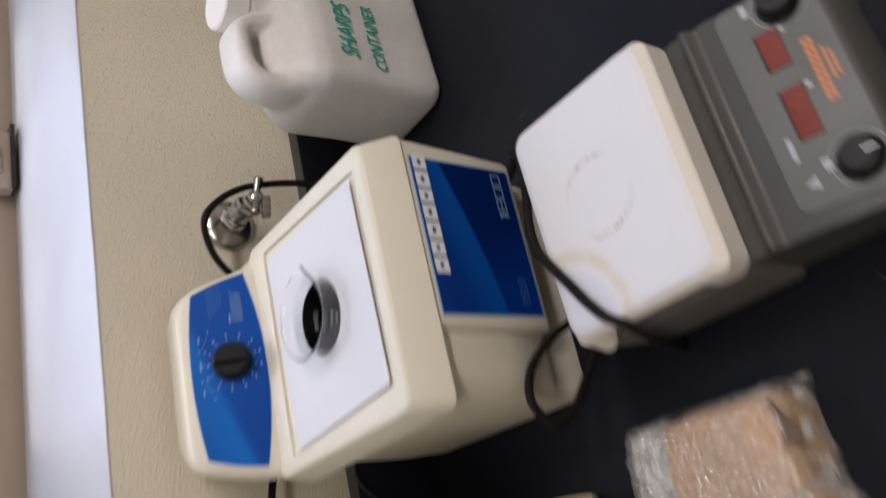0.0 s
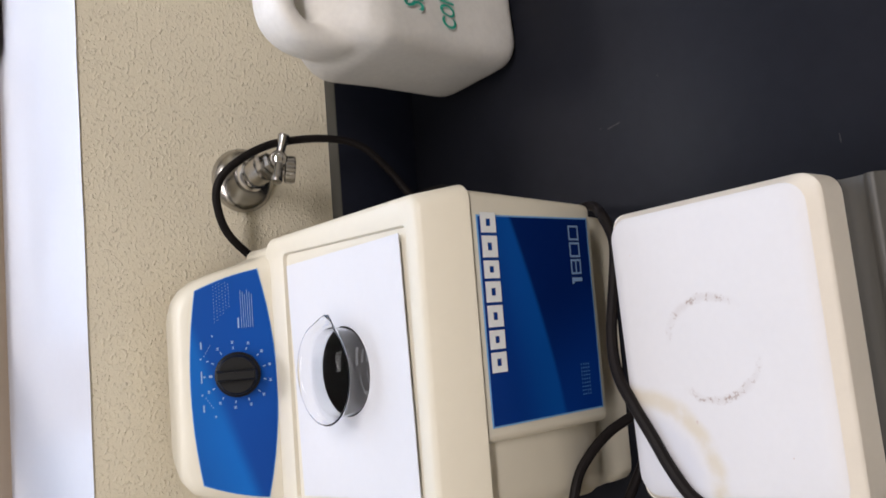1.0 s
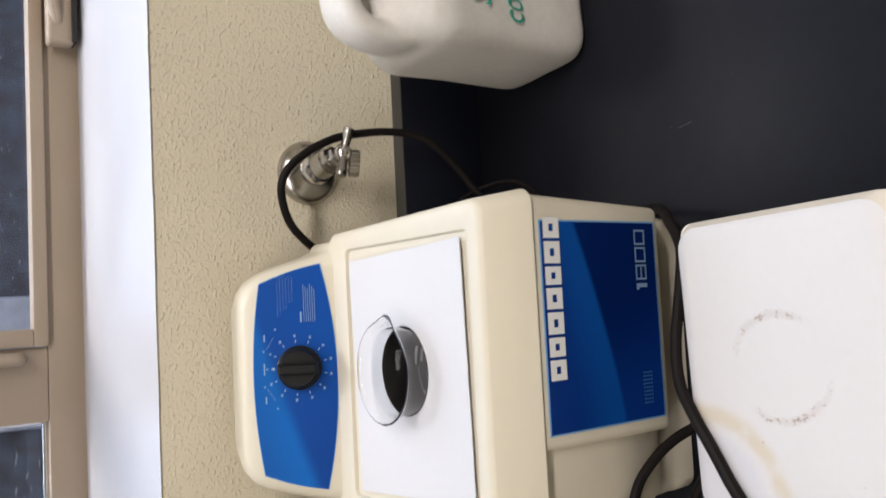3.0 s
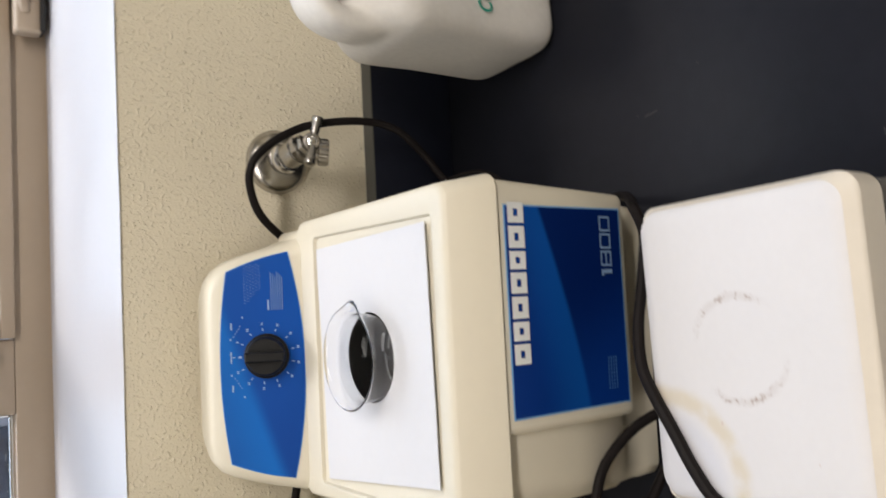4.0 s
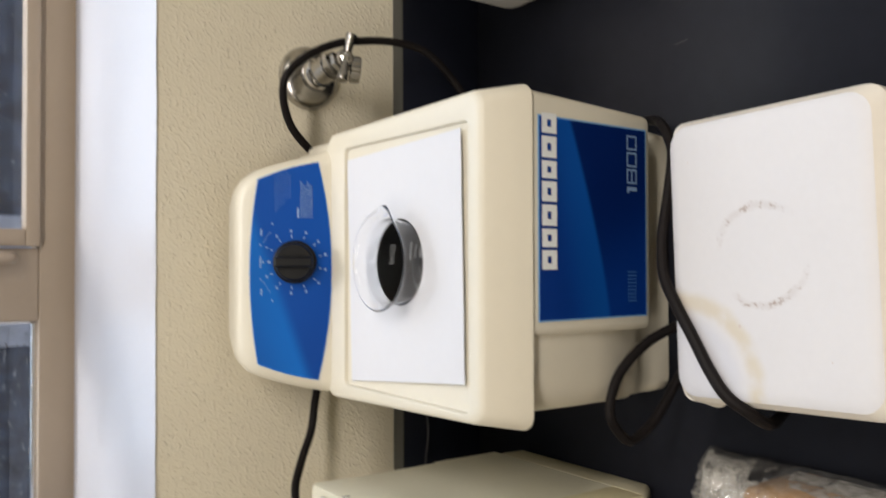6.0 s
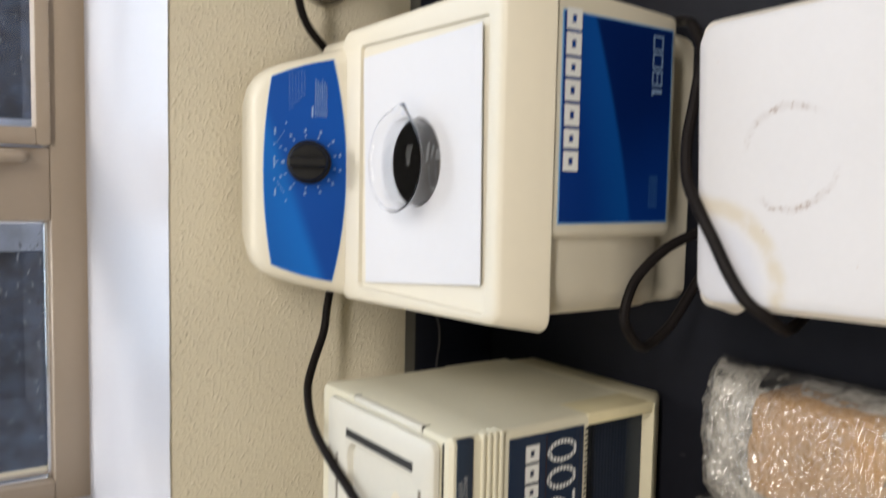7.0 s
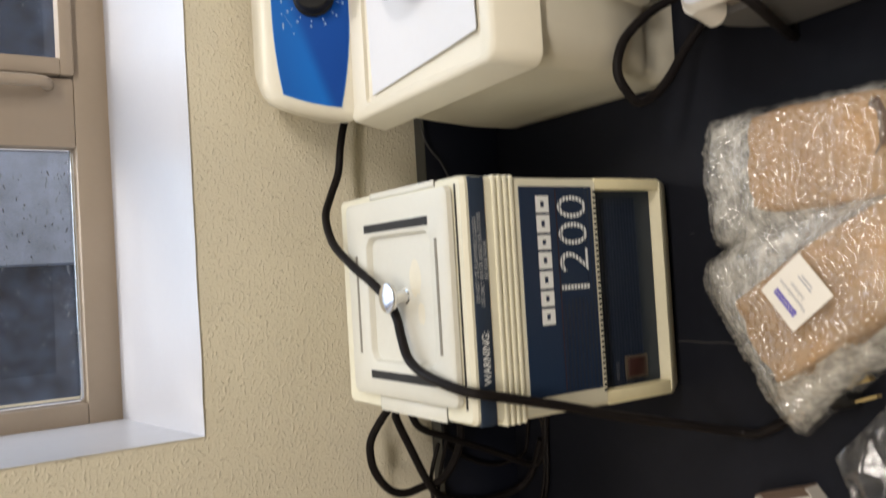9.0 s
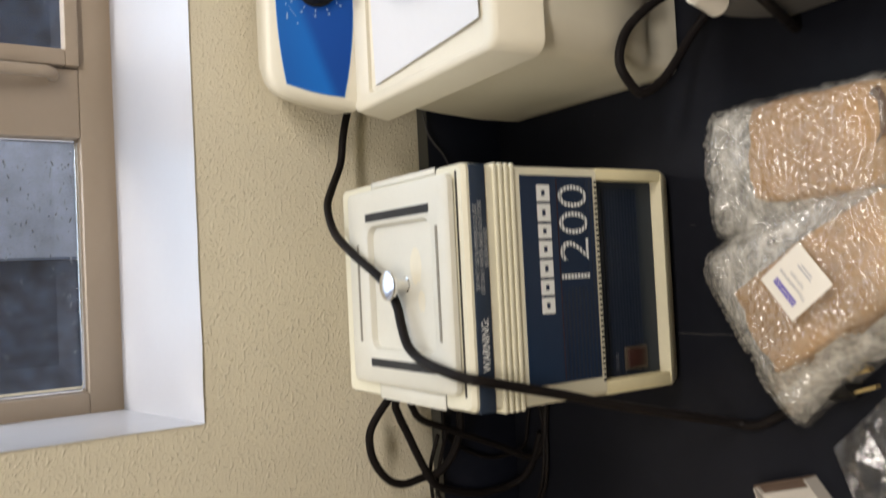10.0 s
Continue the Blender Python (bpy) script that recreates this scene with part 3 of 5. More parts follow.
structure("bench_cabinet", box(BX0 + 0.02, BX1 - 0.02, BY0 + 0.04, -0.002, ZF + 0.0005, -0.0325), CABINET, "beige painted cabinet under the bench", "cabinet")

# ---- blue ultrasonic cleaner ----


def face_y(z):
    """The sloping face of the control head."""
    return -0.0850 + (z - 0.232) * 0.0275 / 0.0485


def ultrasonic_cleaner():
    c = thing("ultrasonic_cleaner", (-0.027, -0.2, 0.0), "cream plastic ultrasonic cleaner with blue panels and a dial", "ultrasonic cleaner")
    lower = [rring(-0.1395, 0.076, -0.287, -0.050, 0.0, 0.010), rring(-0.1418, 0.081, -0.291, -0.047, 0.004, 0.013), rring(-0.1424, 0.083, -0.293, -0.046, 0.022, 0.014),
             rring(-0.1420, 0.082, -0.292, -0.046, 0.026, 0.014), rring(-0.1428, 0.084, -0.297, -0.046, 0.050, 0.016), rring(-0.1430, 0.0865, -0.306, -0.046, 0.062, 0.018),
             rring(-0.1425, 0.0905, -0.3155, -0.054, 0.120, 0.024), rring(-0.1418, 0.0930, -0.3200, -0.072, 0.188, 0.028)]
    part("body", loft(lower, top=False), CREAM, c)
    part("rear_housing", box(-0.126, 0.082, -0.110, -0.034, 0.004, 0.2232, 0.008, 3), CREAM, c)
    fascia = []
    for z, y in ((0.0575, -0.3125), (0.0590, -0.3172), (0.0645, -0.3190), (0.120, -0.3217), (0.1880, -0.3250)):
        inset = 0.004 if z < 0.058 else 0.0
        fascia.append(rring(-0.0835 + inset, 0.0925 - inset - (0.188 - z) * 0.05, y, -0.28, z, 0.006, 5))
    part("front_fascia", loft(fascia), CREAM, c, "raised front panel")
    deck = [rring(-0.1500, 0.093, -0.3225, -0.080, 0.1890, 0.010), rring(-0.1535, 0.0962, -0.3262, -0.078, 0.1894, 0.011), rring(-0.1540, 0.0968, -0.3268, -0.078, 0.1902, 0.012), rring(-0.1536, 0.0965, -0.3264, -0.078, 0.1925, 0.012),
            rring(-0.1484, 0.0914, -0.3120, -0.080, 0.2206, 0.013), rring(-0.1474, 0.0904, -0.3106, -0.080, 0.2223, 0.013), rring(-0.1460, 0.0890, -0.3090, -0.081, 0.2234, 0.013),
            rring(-0.1440, 0.0870, -0.3068, -0.082, 0.2240, 0.013), rring(-0.1395, 0.0722, -0.2978, -0.1125, 0.2243, 0.006), rring(-0.1382, 0.0709, -0.2964, -0.1138, 0.2238, 0.005), rring(-0.1376, 0.0703, -0.2958, -0.1144, 0.2222, 0.005),
            rring(-0.1370, 0.0697, -0.2952, -0.1150, 0.2208, 0.005), rring(-0.120, 0.058, -0.282, -0.118, 0.2200, 0.007), rring(-0.106, 0.044, -0.272, -0.132, 0.2185, 0.016)]
    for ring in deck[:8]:
        for p in ring:
            if p.x < -0.1:
                p.x += 0.0045 - 0.0100 * (p.y + 0.327) / 0.30
            elif p.y > -0.12:
                p.x -= 0.0045
    part("deck", loft(deck, bottom=False, top=False), CREAM, c, "", 22)
    tank = [rring(-0.1065, 0.0445, -0.2725, -0.1315, 0.2183, 0.016), rring(-0.105, 0.043, -0.271, -0.133, 0.215, 0.016), rring(-0.104, 0.042, -0.270, -0.134, 0.150, 0.018), rring(-0.094, 0.032, -0.260, -0.144, 0.142, 0.012)]
    part("tank", loft(tank, bottom=False), STEEL, c, "stainless steel tank")
    head = []
    for z, x0, x1, r in ((0.2225, -0.1495, 0.074, 0.022), (0.230, -0.1480, 0.0700, 0.024), (0.245, -0.1448, 0.0655, 0.026), (0.262, -0.1405, 0.0605, 0.028), (0.276, -0.1358, 0.0550, 0.030),
                         (0.2855, -0.1310, 0.0480, 0.030), (0.2910, -0.1235, 0.0405, 0.028), (0.2935, -0.1140, 0.0310, 0.024)):
        f = face_y(z) + (0.0 if z < 0.287 else (z - 0.287) * 0.9)
        ring = rring(x0, x1, f, -0.018, z, min(r, 0.014 if z < 0.287 else 0.016))
        for p in ring:
            if p.x < -0.08:
                p.x += 0.010 * max(0.0, (p.y - f) / (-0.018 - f)) ** 1.5
        head.append(ring)
    part("control_head", loft(head), CREAM, c)
    up = (0, face_y(1.232) - face_y(0.232), 1)
    nrm = Vector((1, 0, 0)).cross(Vector(up)).normalized()

    def on_face(x, z):
        return Vector((x, face_y(z), z)) + nrm * 0.0004

    def barrel(grow):
        pts = []
        for k in range(13):
            t = k / 12
            pts.append(on_face(-0.136 - grow + (0.197 + 2 * grow) * t, 0.2345 - grow - 0.0105 * (1 - (2 * t - 1) ** 2)))
        for k in range(1, 8):
            t = k / 8
            pts.append(on_face(0.061 + grow - 0.016 * t + 0.002 * math.sin(math.pi * t), 0.2345 - grow + (0.0465 + 2 * grow) * t))
        for k in range(13):
            t = k / 12
            pts.append(on_face(0.045 + grow - (0.166 + 2 * grow) * t, 0.281 + grow + 0.0062 * (1 - (2 * t - 1) ** 2)))
        for k in range(1, 8):
            t = k / 8
            pts.append(on_face(-0.121 - grow - 0.015 * t - 0.002 * math.sin(math.pi * t), 0.281 + grow - (0.0465 + 2 * grow) * t))
        return pts

    part("overlay_border", plate(barrel(0.0006), nrm, 0.0003), BLUE_EDGE, c, "pale edge of the blue label")
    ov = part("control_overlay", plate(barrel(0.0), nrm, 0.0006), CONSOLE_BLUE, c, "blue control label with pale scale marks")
    kx, kz = -0.0295, 0.2525
    k0 = on_face(kx, kz)
    knob = part("dial_knob", turned(k0 + nrm * 0.0008, nrm, [(0, 0.0195), (0.0025, 0.0195), (0.004, 0.0175), (0.013, 0.0162), (0.0145, 0.015)], 40), BLACK, c, "black round dial knob")
    upv = Vector(up).normalized()
    grip = [[k0 + nrm * d + Vector((1, 0, 0)) * a * w + upv * b * h for a, b in ((-1, -1), (1, -1), (1, 1), (-1, 1))] for d, w, h in ((0.0135, 0.0048, 0.0168), (0.021, 0.0042, 0.0165), (0.0225, 0.003, 0.0150))]
    part("grip", loft(grip), BLACK, knob, "raised grip bar")
    bm = bmesh.new()
    for k in range(13):
        a = radians(90 - 27.7 * k)
        way = Vector((1, 0, 0)) * math.cos(a) + upv * math.sin(a)
        across = Vector((1, 0, 0)) * math.sin(a) - upv * math.cos(a)
        p = k0 + nrm * 0.0012
        bars([(-0.00045, 0.0222, 0.0009, 0.0024)], p, across, way, 0.0, bm)
        wide = 0.0010 if k < 2 else 0.0022
        q = p + way * 0.0282
        bars([(-wide / 2, -0.0011, 0.0007, 0.0022), (wide / 2 - 0.0007, -0.0011, 0.0007, 0.0022)] + ([(-wide / 2, -0.0003, wide, 0.0006)] if k > 1 else []), q, (1, 0, 0), up, 0.0, bm)
    bars([(-0.0011, 0.0215, 0.0022, 0.0026)], k0, (1, 0, 0), up, 0.0012, bm)
    for sx in (-1, 1):
        for i in range(5):
            bars([(sx * (0.018 + 0.0022 * i) - 0.0006, 0.0275 - 0.0014 * i, 0.0012, 0.0005)], k0, (1, 0, 0), up, 0.0012, bm)
        bars([(sx * 0.027 - 0.003, 0.0292, 0.006, 0.0012), (sx * 0.0345 - 0.0008, 0.0195, 0.0016, 0.0012), (sx * 0.0155 - 0.0008, 0.0300, 0.0016, 0.0012)], k0, (1, 0, 0), up, 0.0012, bm)
    bars([(-0.005, 0.0300, 0.010, 0.0011)], k0, (1, 0, 0), up, 0.0012, bm)
    bars([(0.040, -0.0035, 0.009, 0.0013)] + [(0.040, -0.0058 - 0.0019 * i, 0.033 - 0.002 * (i % 3), 0.00038) for i in range(6)], k0, (1, 0, 0), up, 0.0012, bm)
    for i in range(13):
        for j in range(6):
            bars([(0.045 + 0.0028 * i + 0.0014 * (j % 2), 0.004 + 0.0026 * j, 0.0006, 0.0006)], k0, (1, 0, 0), up, 0.0012, bm) if i + j > 4 else None
    part("scale_print", bm, PALE, ov, "pale scale marks and small print")
    # the front label
    top, low = Vector((-0.073, -0.3248, 0.184)), Vector((-0.0755, -0.3190, 0.0645))
    upf = (top - low).normalized()
    upf.x = 0
    upf.normalize()
    right = Vector((1, 0, 0))
    out = right.cross(upf)
    o = Vector((-0.073, -0.3190, 0.0645)) + out * 0.0004
    w, h = 0.1475, (top - low).length

    def on_front(x, z):
        return o + right * x + upf * z

    part("label_border", plate([on_front(0, 0), on_front(w, 0), on_front(w, h), on_front(0, h)], out, 0.0003), BLUE_EDGE, c, "pale edge of the blue label")
    fl = part("front_label", plate([on_front(0.0012, 0.0012), on_front(w - 0.0012, 0.0012), on_front(w - 0.0012, h - 0.0012), on_front(0.0012, h - 0.0012)], out, 0.0005), LABEL_BLUE, c, "blue front label with white marks")
    wordmark(fl, PRINT, "white maker's mark, a plain slit block", on_front(0.0372, h - 0.0178), right, upf, 0.112, 0.0150, 7, 0.0012)
    digits, st, dw, dh = [], 0.0014, 0.0114, 0.0118
    for k, kind in enumerate("1800"):
        x = 0.0905 + k * 0.0131
        if kind == "1":
            digits += [(x + 0.0075, 0.0, 0.0030, dh), (x + 0.0058, dh - 0.0026, 0.0017, 0.0026)]
        else:
            digits += [(x, 0, st, dh), (x + dw - st, 0, st, dh), (x + st, 0, dw - 2 * st, st), (x + st, dh - st, dw - 2 * st, st)]
            if kind == "8":
                digits += [(x + st, dh / 2 - st / 2, dw - 2 * st, st)]
    part("model_number", bars(digits, on_front(0, 0.0125), right, upf, 0.0012), PALE_BLUE, fl, "pale outlined model number")
    bm = bmesh.new()
    for i in range(9):
        for j in range(4):
            bars([(0.012 + 0.0028 * i, 0.014 + 0.0028 * j, 0.0009, 0.0009)], on_front(0, 0), right, upf, 0.0012, bm)
    part("dot_pattern", bm, BLUE_EDGE, fl)
    return c


ultrasonic_cleaner()


def card_cover():
    """A sheet of white card with a round hole, slightly curled, lying over the tank."""
    corners = [Vector((-0.1172, -0.2915, 0)), Vector((0.0662, -0.2872, 0)), Vector((0.060, -0.119, 0)), Vector((-0.1328, -0.1262, 0))]
    cx, cy, r = -0.030, -0.2035, 0.0348
    bm = bmesh.new()
    rows = []
    angles = sorted([2 * math.pi * k / 64 for k in range(64)] + [math.atan2(p.y - cy, p.x - cx) % (2 * math.pi) for p in corners])
    n = len(angles)
    for a in angles:
        d = Vector((math.cos(a), math.sin(a), 0))
        best = 9.0
        for p, q in zip(corners, corners[1:] + corners[:1]):
            e = q - p
            den = d.x * e.y - d.y * e.x
            if abs(den) > 1e-9:
                t = ((p.x - cx) * e.y - (p.y - cy) * e.x) / den
                if t > 0:
                    best = min(best, t)
        rows.append([Vector((cx, cy, 0)) + d * (r + (best - r) * f) for f in (0, 0.33, 0.66, 1)])

    def lift(p, layer):
        edge = max(0, (-0.255 - p.y) / 0.033)
        return Vector((p.x, p.y, 0.2228 + 0.0008 * edge + noise.noise(Vector((p.x * 18, p.y * 18, 2))) * 0.0006 + layer))

    top = [[bm.verts.new(lift(p, 0.0006)) for p in row] for row in rows]
    low = [[bm.verts.new(lift(p, 0.0)) for p in row] for row in rows]
    for k in range(n):
        m = (k + 1) % n
        for i in range(3):
            bm.faces.new((top[k][i], top[k][i + 1], top[m][i + 1], top[m][i]))
            bm.faces.new((low[k][i], low[m][i], low[m][i + 1], low[k][i + 1]))
        bm.faces.new((top[k][3], low[k][3], low[m][3], top[m][3]))
        bm.faces.new((top[k][0], top[m][0], low[m][0], low[k][0]))
    ob = part("card_cover", bm, PAPER)
    return tagged(ob, "white card cover with a round hole over the tank", "card cover")


card_cover()


def beaker():
    b = thing("glass_beaker", (-0.0300, -0.2042, 0.1422), "clear glass beaker standing through the card hole", "beaker")
    base = Vector((-0.0300, -0.2042, 0.1425))
    n = 48

    def ring(z, r, spout=0.0):
        out = []
        for k in range(n):
            a = 2 * math.pi * k / n
            near = math.exp(-((((a + math.pi) % (2 * math.pi)) - math.pi + 0.22) / 0.26) ** 2)
            rr = r + spout * near
            out.append(base + Vector((rr * math.cos(a), rr * math.sin(a), z - 0.25 * spout * near)))
        return out

    h = 0.1015
    prof = [ring(0.0, 0.029), ring(0.002, 0.0325), ring(0.006, 0.034), ring(h - 0.012, 0.034, 0.0), ring(h - 0.006, 0.0348, 0.0015), ring(h - 0.002, 0.0370, 0.0050), ring(h, 0.0390, 0.0065),
            ring(h + 0.0005, 0.0377, 0.0062), ring(h - 0.0015, 0.0363, 0.0048), ring(h - 0.006, 0.0341, 0.0015), ring(h - 0.012, 0.0333, 0.0), ring(0.007, 0.0333), ring(0.0025, 0.030)]
    part("vessel", loft(prof), GLASS, b, "clear borosilicate glass", 60)

    def bend(x, y):
        a = radians(90) - (x - 0.0) / 0.0322
        return base + Vector((0.0322 * math.cos(a), 0.0322 * math.sin(a), y))

    # printed on the far side and read through the glass, so it shows reversed
    part("volume_print", lettering("250ml", 0.0070, base, (1, 0, 0), (0, 0, 1), bend=lambda x, y: bend(0.016 - x, y + 0.066)), PALE_GREY, b, "white printed volume scale")
    bm = bmesh.new()
    for k, (x0, z, w, hh) in enumerate(((-0.022, 0.048, 0.022, 0.0008), (-0.016, 0.040, 0.012, 0.0008), (-0.016, 0.032, 0.012, 0.0008), (-0.022, 0.024, 0.022, 0.0008), (-0.0222, 0.020, 0.0008, 0.030),
                                        (0.002, 0.050, 0.016, 0.003), (0.004, 0.044, 0.012, 0.0022), (0.004, 0.030, 0.010, 0.011), (0.004, 0.022, 0.013, 0.0022))):
        m = 6
        for i in range(m):
            q = [bend(x0 + w * (i + u) / m, z + v) for u, v in ((0, 0), (1, 0), (1, hh), (0, hh))]
            bm.faces.new([bm.verts.new(p) for p in q])
    part("scale_print", bm, PALE_GREY, b, "pale printed lines and patch")
    part("volume_print", lettering("200", 0.0085, base, (1, 0, 0), (0, 0, 1), bend=lambda x, y: bend(-0.022 - x, y + 0.043)), PRINT, b)


beaker()

# ---- old ultrasonic cleaner ----


def old_cleaner():
    c = thing("ultrasonic_cleaner", (-0.322, -0.19, 0.0), "older cream ultrasonic cleaner with navy panels and lid", "ultrasonic cleaner")
    X0, X1, YF, YK = -0.4165, -0.2278, -0.286, -0.085
    base = [rring(X0 + 0.002, X1 - 0.002, -0.266, YK - 0.01, 0.0, 0.004), rring(X0 - 0.001, X1, -0.268, YK - 0.008, 0.003, 0.005), rring(X0 - 0.001, X1, -0.285, YK - 0.006, 0.026, 0.005), rring(X0, X1, -0.2865, YK - 0.006, 0.0305, 0.005)]
    part("base", loft(base), CREAM_BASE, c, "yellowed plastic base")
    # shell round the lower recess: two cheeks and the back
    part("cheek", box(X0, X0 + 0.0115, YF, -0.25, 0.0308, 0.1075, 0.001), CREAM_YELLOW, c)
    part("cheek", box(X1 - 0.0095, X1, YF, -0.25, 0.0308, 0.1075, 0.001), CREAM_YELLOW, c)
    part("rear_shell", box(X0 + 0.0002, X1 - 0.0002, -0.2515, YK, 0.0310, 0.1077), CREAM_OLD, c)
    rec = part("recess_panel", box(X0 + 0.0117, X1 - 0.0097, -0.2740, -0.2520, 0.0312, 0.1072), NAVY_GREY, c, "recessed dark navy panel with fine stripes")
    bm = bmesh.new()
    for z in [0.050 + 0.0036 * k for k in range(13)]:
        box(-0.404, -0.244, -0.2746, -0.2739, z, z + 0.0016, bm=bm)
    part("stripe", bm, NAVY_DARK, rec, "dark printed stripes")
    sw = part("power_switch", box(-0.3980, -0.3820, -0.2780, -0.2742, 0.0500, 0.0720, 0.0015), SWITCH, c, "dark red rocker power switch in a bezel")
    part("bezel", box(-0.4000, -0.3800, -0.2762, -0.2741, 0.0475, 0.0745, 0.001), BEZEL, sw)
    part("switch_print", lettering("POWER", 0.0042, (-0.399, -0.2743, 0.0815), (1, 0, 0), (0, 0, 1)), GREYTEXT, c)
    upper = [rring(X0, X1, YF, YK, 0.1078, 0.005), rring(X0, X1, YF, YK, 0.1125, 0.005), rring(X0 + 0.0005, X1 - 0.0005, YF - 0.0004, YK, 0.192, 0.005), rring(X0 + 0.002, X1 + 0.001, YF, YK, 0.2395, 0.006), rring(X0 + 0.004, X1 - 0.0006, YF + 0.003, YK - 0.002, 0.2425, 0.006)]
    part("body", loft(upper), CREAM_OLD, c)
    bm = bmesh.new()
    for k in range(38):
        x = -0.4045 + 0.1635 * k / 37
        box(x, x + 0.0024, YF - 0.0006, YF + 0.001, 0.1085, 0.1108, bm=bm)
    part("dotted_vent", bm, VOID, c, "row of small dark vent slots")
    for k in range(4):
        z = 0.1955 + 0.0056 * k
        part("rib", box(X0 - 0.0010, X1 + 0.0010, YF - 0.0022, YF + 0.010, z, z + 0.0032, 0.0009), CREAM_OLD, c, "raised horizontal rib")
    panel = part("front_panel", box(-0.4005, -0.2355, YF - 0.0012, YF + 0.0008, 0.1135, 0.1895), NAVY, c, "navy front panel with white lettering")
    bm = bmesh.new()
    for k in range(9):
        z = 0.1165 + 0.0040 * k
        box(-0.399, -0.3255 if k > 1 else -0.2375, YF - 0.0016, YF - 0.0011, z, z + 0.0016, bm=bm)
    part("stripe", bm, NAVY_DARK, panel, "dark printed stripes")
    bm = bmesh.new()
    box(-0.399, -0.2375, YF - 0.0016, YF - 0.0011, 0.1525, 0.1532, bm=bm)
    part("red_line", bm, SWITCH, panel)
    yy = YF - 0.0014
    wordmark(panel, PRINT, "white maker's mark, a plain slit block", (-0.345, yy, 0.1605), (1, 0, 0), (0, 0, 1), 0.102, 0.0135, 7)
    num = lettering("1200", 0.0450, (-0.3275, yy, 0.1212), (1, 0, 0), (0, 0, 1), stretch=0.96, bold=-0.0002)
    part("model_number", num, PRINT, panel, "large white model number with striped digits")
    bm = bmesh.new()
    for k in range(9):
        bars([(-0.330, 0.1212 + 0.0035 * k, 0.093, 0.0010)], (0, yy, 0), (1, 0, 0), (0, 0, 1), 0.0006, bm)
    part("digit_stripe", bm, NAVY, panel)
    warn = part("warning_strip", box(X0 + 0.0015, X1 - 0.0005, YF - 0.0012, YF + 0.004, 0.2230, 0.2372, 0.0006), NAVY_STRIP, c, "navy warning strip with white text")
    yw = YF - 0.0014
    part("warning_text", lettering("WARNING:", 0.0096, (-0.3845, yw, 0.2268), (1, 0, 0), (0, 0, 1), bold=0.0001, stretch=0.82), PRINT, warn, "white warning text")
    for k, line in enumerate(("DO NOT USE FLAMMABLE LIQUIDS", "USE ONLY WATER-BASED SOLUTIONS", "SEE REAR PANEL")):
        part("warning_text", lettering(line, 0.0050, (-0.291, yw, 0.2328 - 0.0044 * k), (1, 0, 0), (0, 0, 1), align="CENTER", stretch=0.82), PALE_GREY, warn)
    # lid
    lid = thing("tank_lid", (-0.322, -0.19, 0.2425), "off-white plastic tank lid with slots, resting on the cleaner", "lid")
    z0 = 0.2428

    def frame_lid():
        rings = [rring(-0.4005, -0.2345, -0.2720, -0.1085, z0, 0.006), rring(-0.4020, -0.2330, -0.2742, -0.107, z0 + 0.0012, 0.007), rring(-0.4012, -0.2338, -0.2735, -0.108, z0 + 0.0055, 0.007), rring(-0.3990, -0.2360, -0.2712, -0.1105, z0 + 0.0068, 0.007),
                 rring(-0.3745, -0.2630, -0.2500, -0.1420, z0 + 0.0068, 0.012), rring(-0.3728, -0.2647, -0.2483, -0.1437, z0 + 0.0060, 0.0115), rring(-0.3705, -0.2670, -0.2460, -0.1460, z0 + 0.0014, 0.010)]
        return loft(rings)

    part("lid_plate", frame_lid(), CREAM_LID, lid)
    zt = z0 + 0.0068
    for x, name in ((-0.2575, "slot"), (-0.3835, "slot")):
        part(name, box(x - 0.0035, x + 0.0035, -0.247, -0.143, zt - 0.002, zt + 0.0004), VOID, lid, "dark hand slot")
    for y, a, b in ((-0.2570, -0.362, -0.272), (-0.1265, -0.366, -0.280)):
        # thin strips coloured like the shade inside the grooves
        part("groove", box(a, b, y - 0.0016, y + 0.0016, zt - 0.002, zt + 0.0004), GROOVE_SHADE, lid, "narrow groove, drawn as a strip in its shadow colour")
    # black strip laid where the lid's overhang shades the casing
    part("lid_gap_shade", box(-0.4030, -0.2325, -0.2778, -0.2755, 0.2405, 0.2428), VOID, c, "black strip for the shadow gap in front of the lid")
    for xa, xb in ((X0 + 0.0008, -0.4035), (-0.2318, X1 + 0.0015)):
        part("side_rail", box(xa, xb, -0.2490, -0.1455, 0.2385, 0.2436, 0.0009), CREAM_LID, c, "off-white strip beside the lid")
        for y in (-0.2495, -0.1450):
            part("seam", box(xa, xb, y - 0.0004, y + 0.0004, 0.2360, 0.2429), VOID, c)
    part("lid_knob", turned((-0.317, -0.1985, z0 + 0.0014), (0, 0, 1), [(0, 0.0068), (0.001, 0.0055), (0.011, 0.0050), (0.0125, 0.0062), (0.0138, 0.0108), (0.0150, 0.0123), (0.0172, 0.0125), (0.0184, 0.0118), (0.0189, 0.0098), (0.0192, 0.005), (0.0193, 0.0005)], 40), CHROME, lid, "polished chrome knob with a flat round head")
    bm = bmesh.new()
    for k, (x, y, r) in enumerate(((-0.302, -0.216, 0.015), (-0.331, -0.223, 0.009))):
        pts = [Vector((x + r * (1 + 0.5 * noise.noise(Vector((a * 3, k, 0)))) * math.cos(a), y + 0.6 * r * math.sin(a), z0 + 0.0017)) for a in [2 * math.pi * i / 20 for i in range(20)]]
        bm.faces.new([bm.verts.new(p) for p in pts])
    part("water_stain", bm, STAIN_LIGHT, lid, "faint tan water stain")


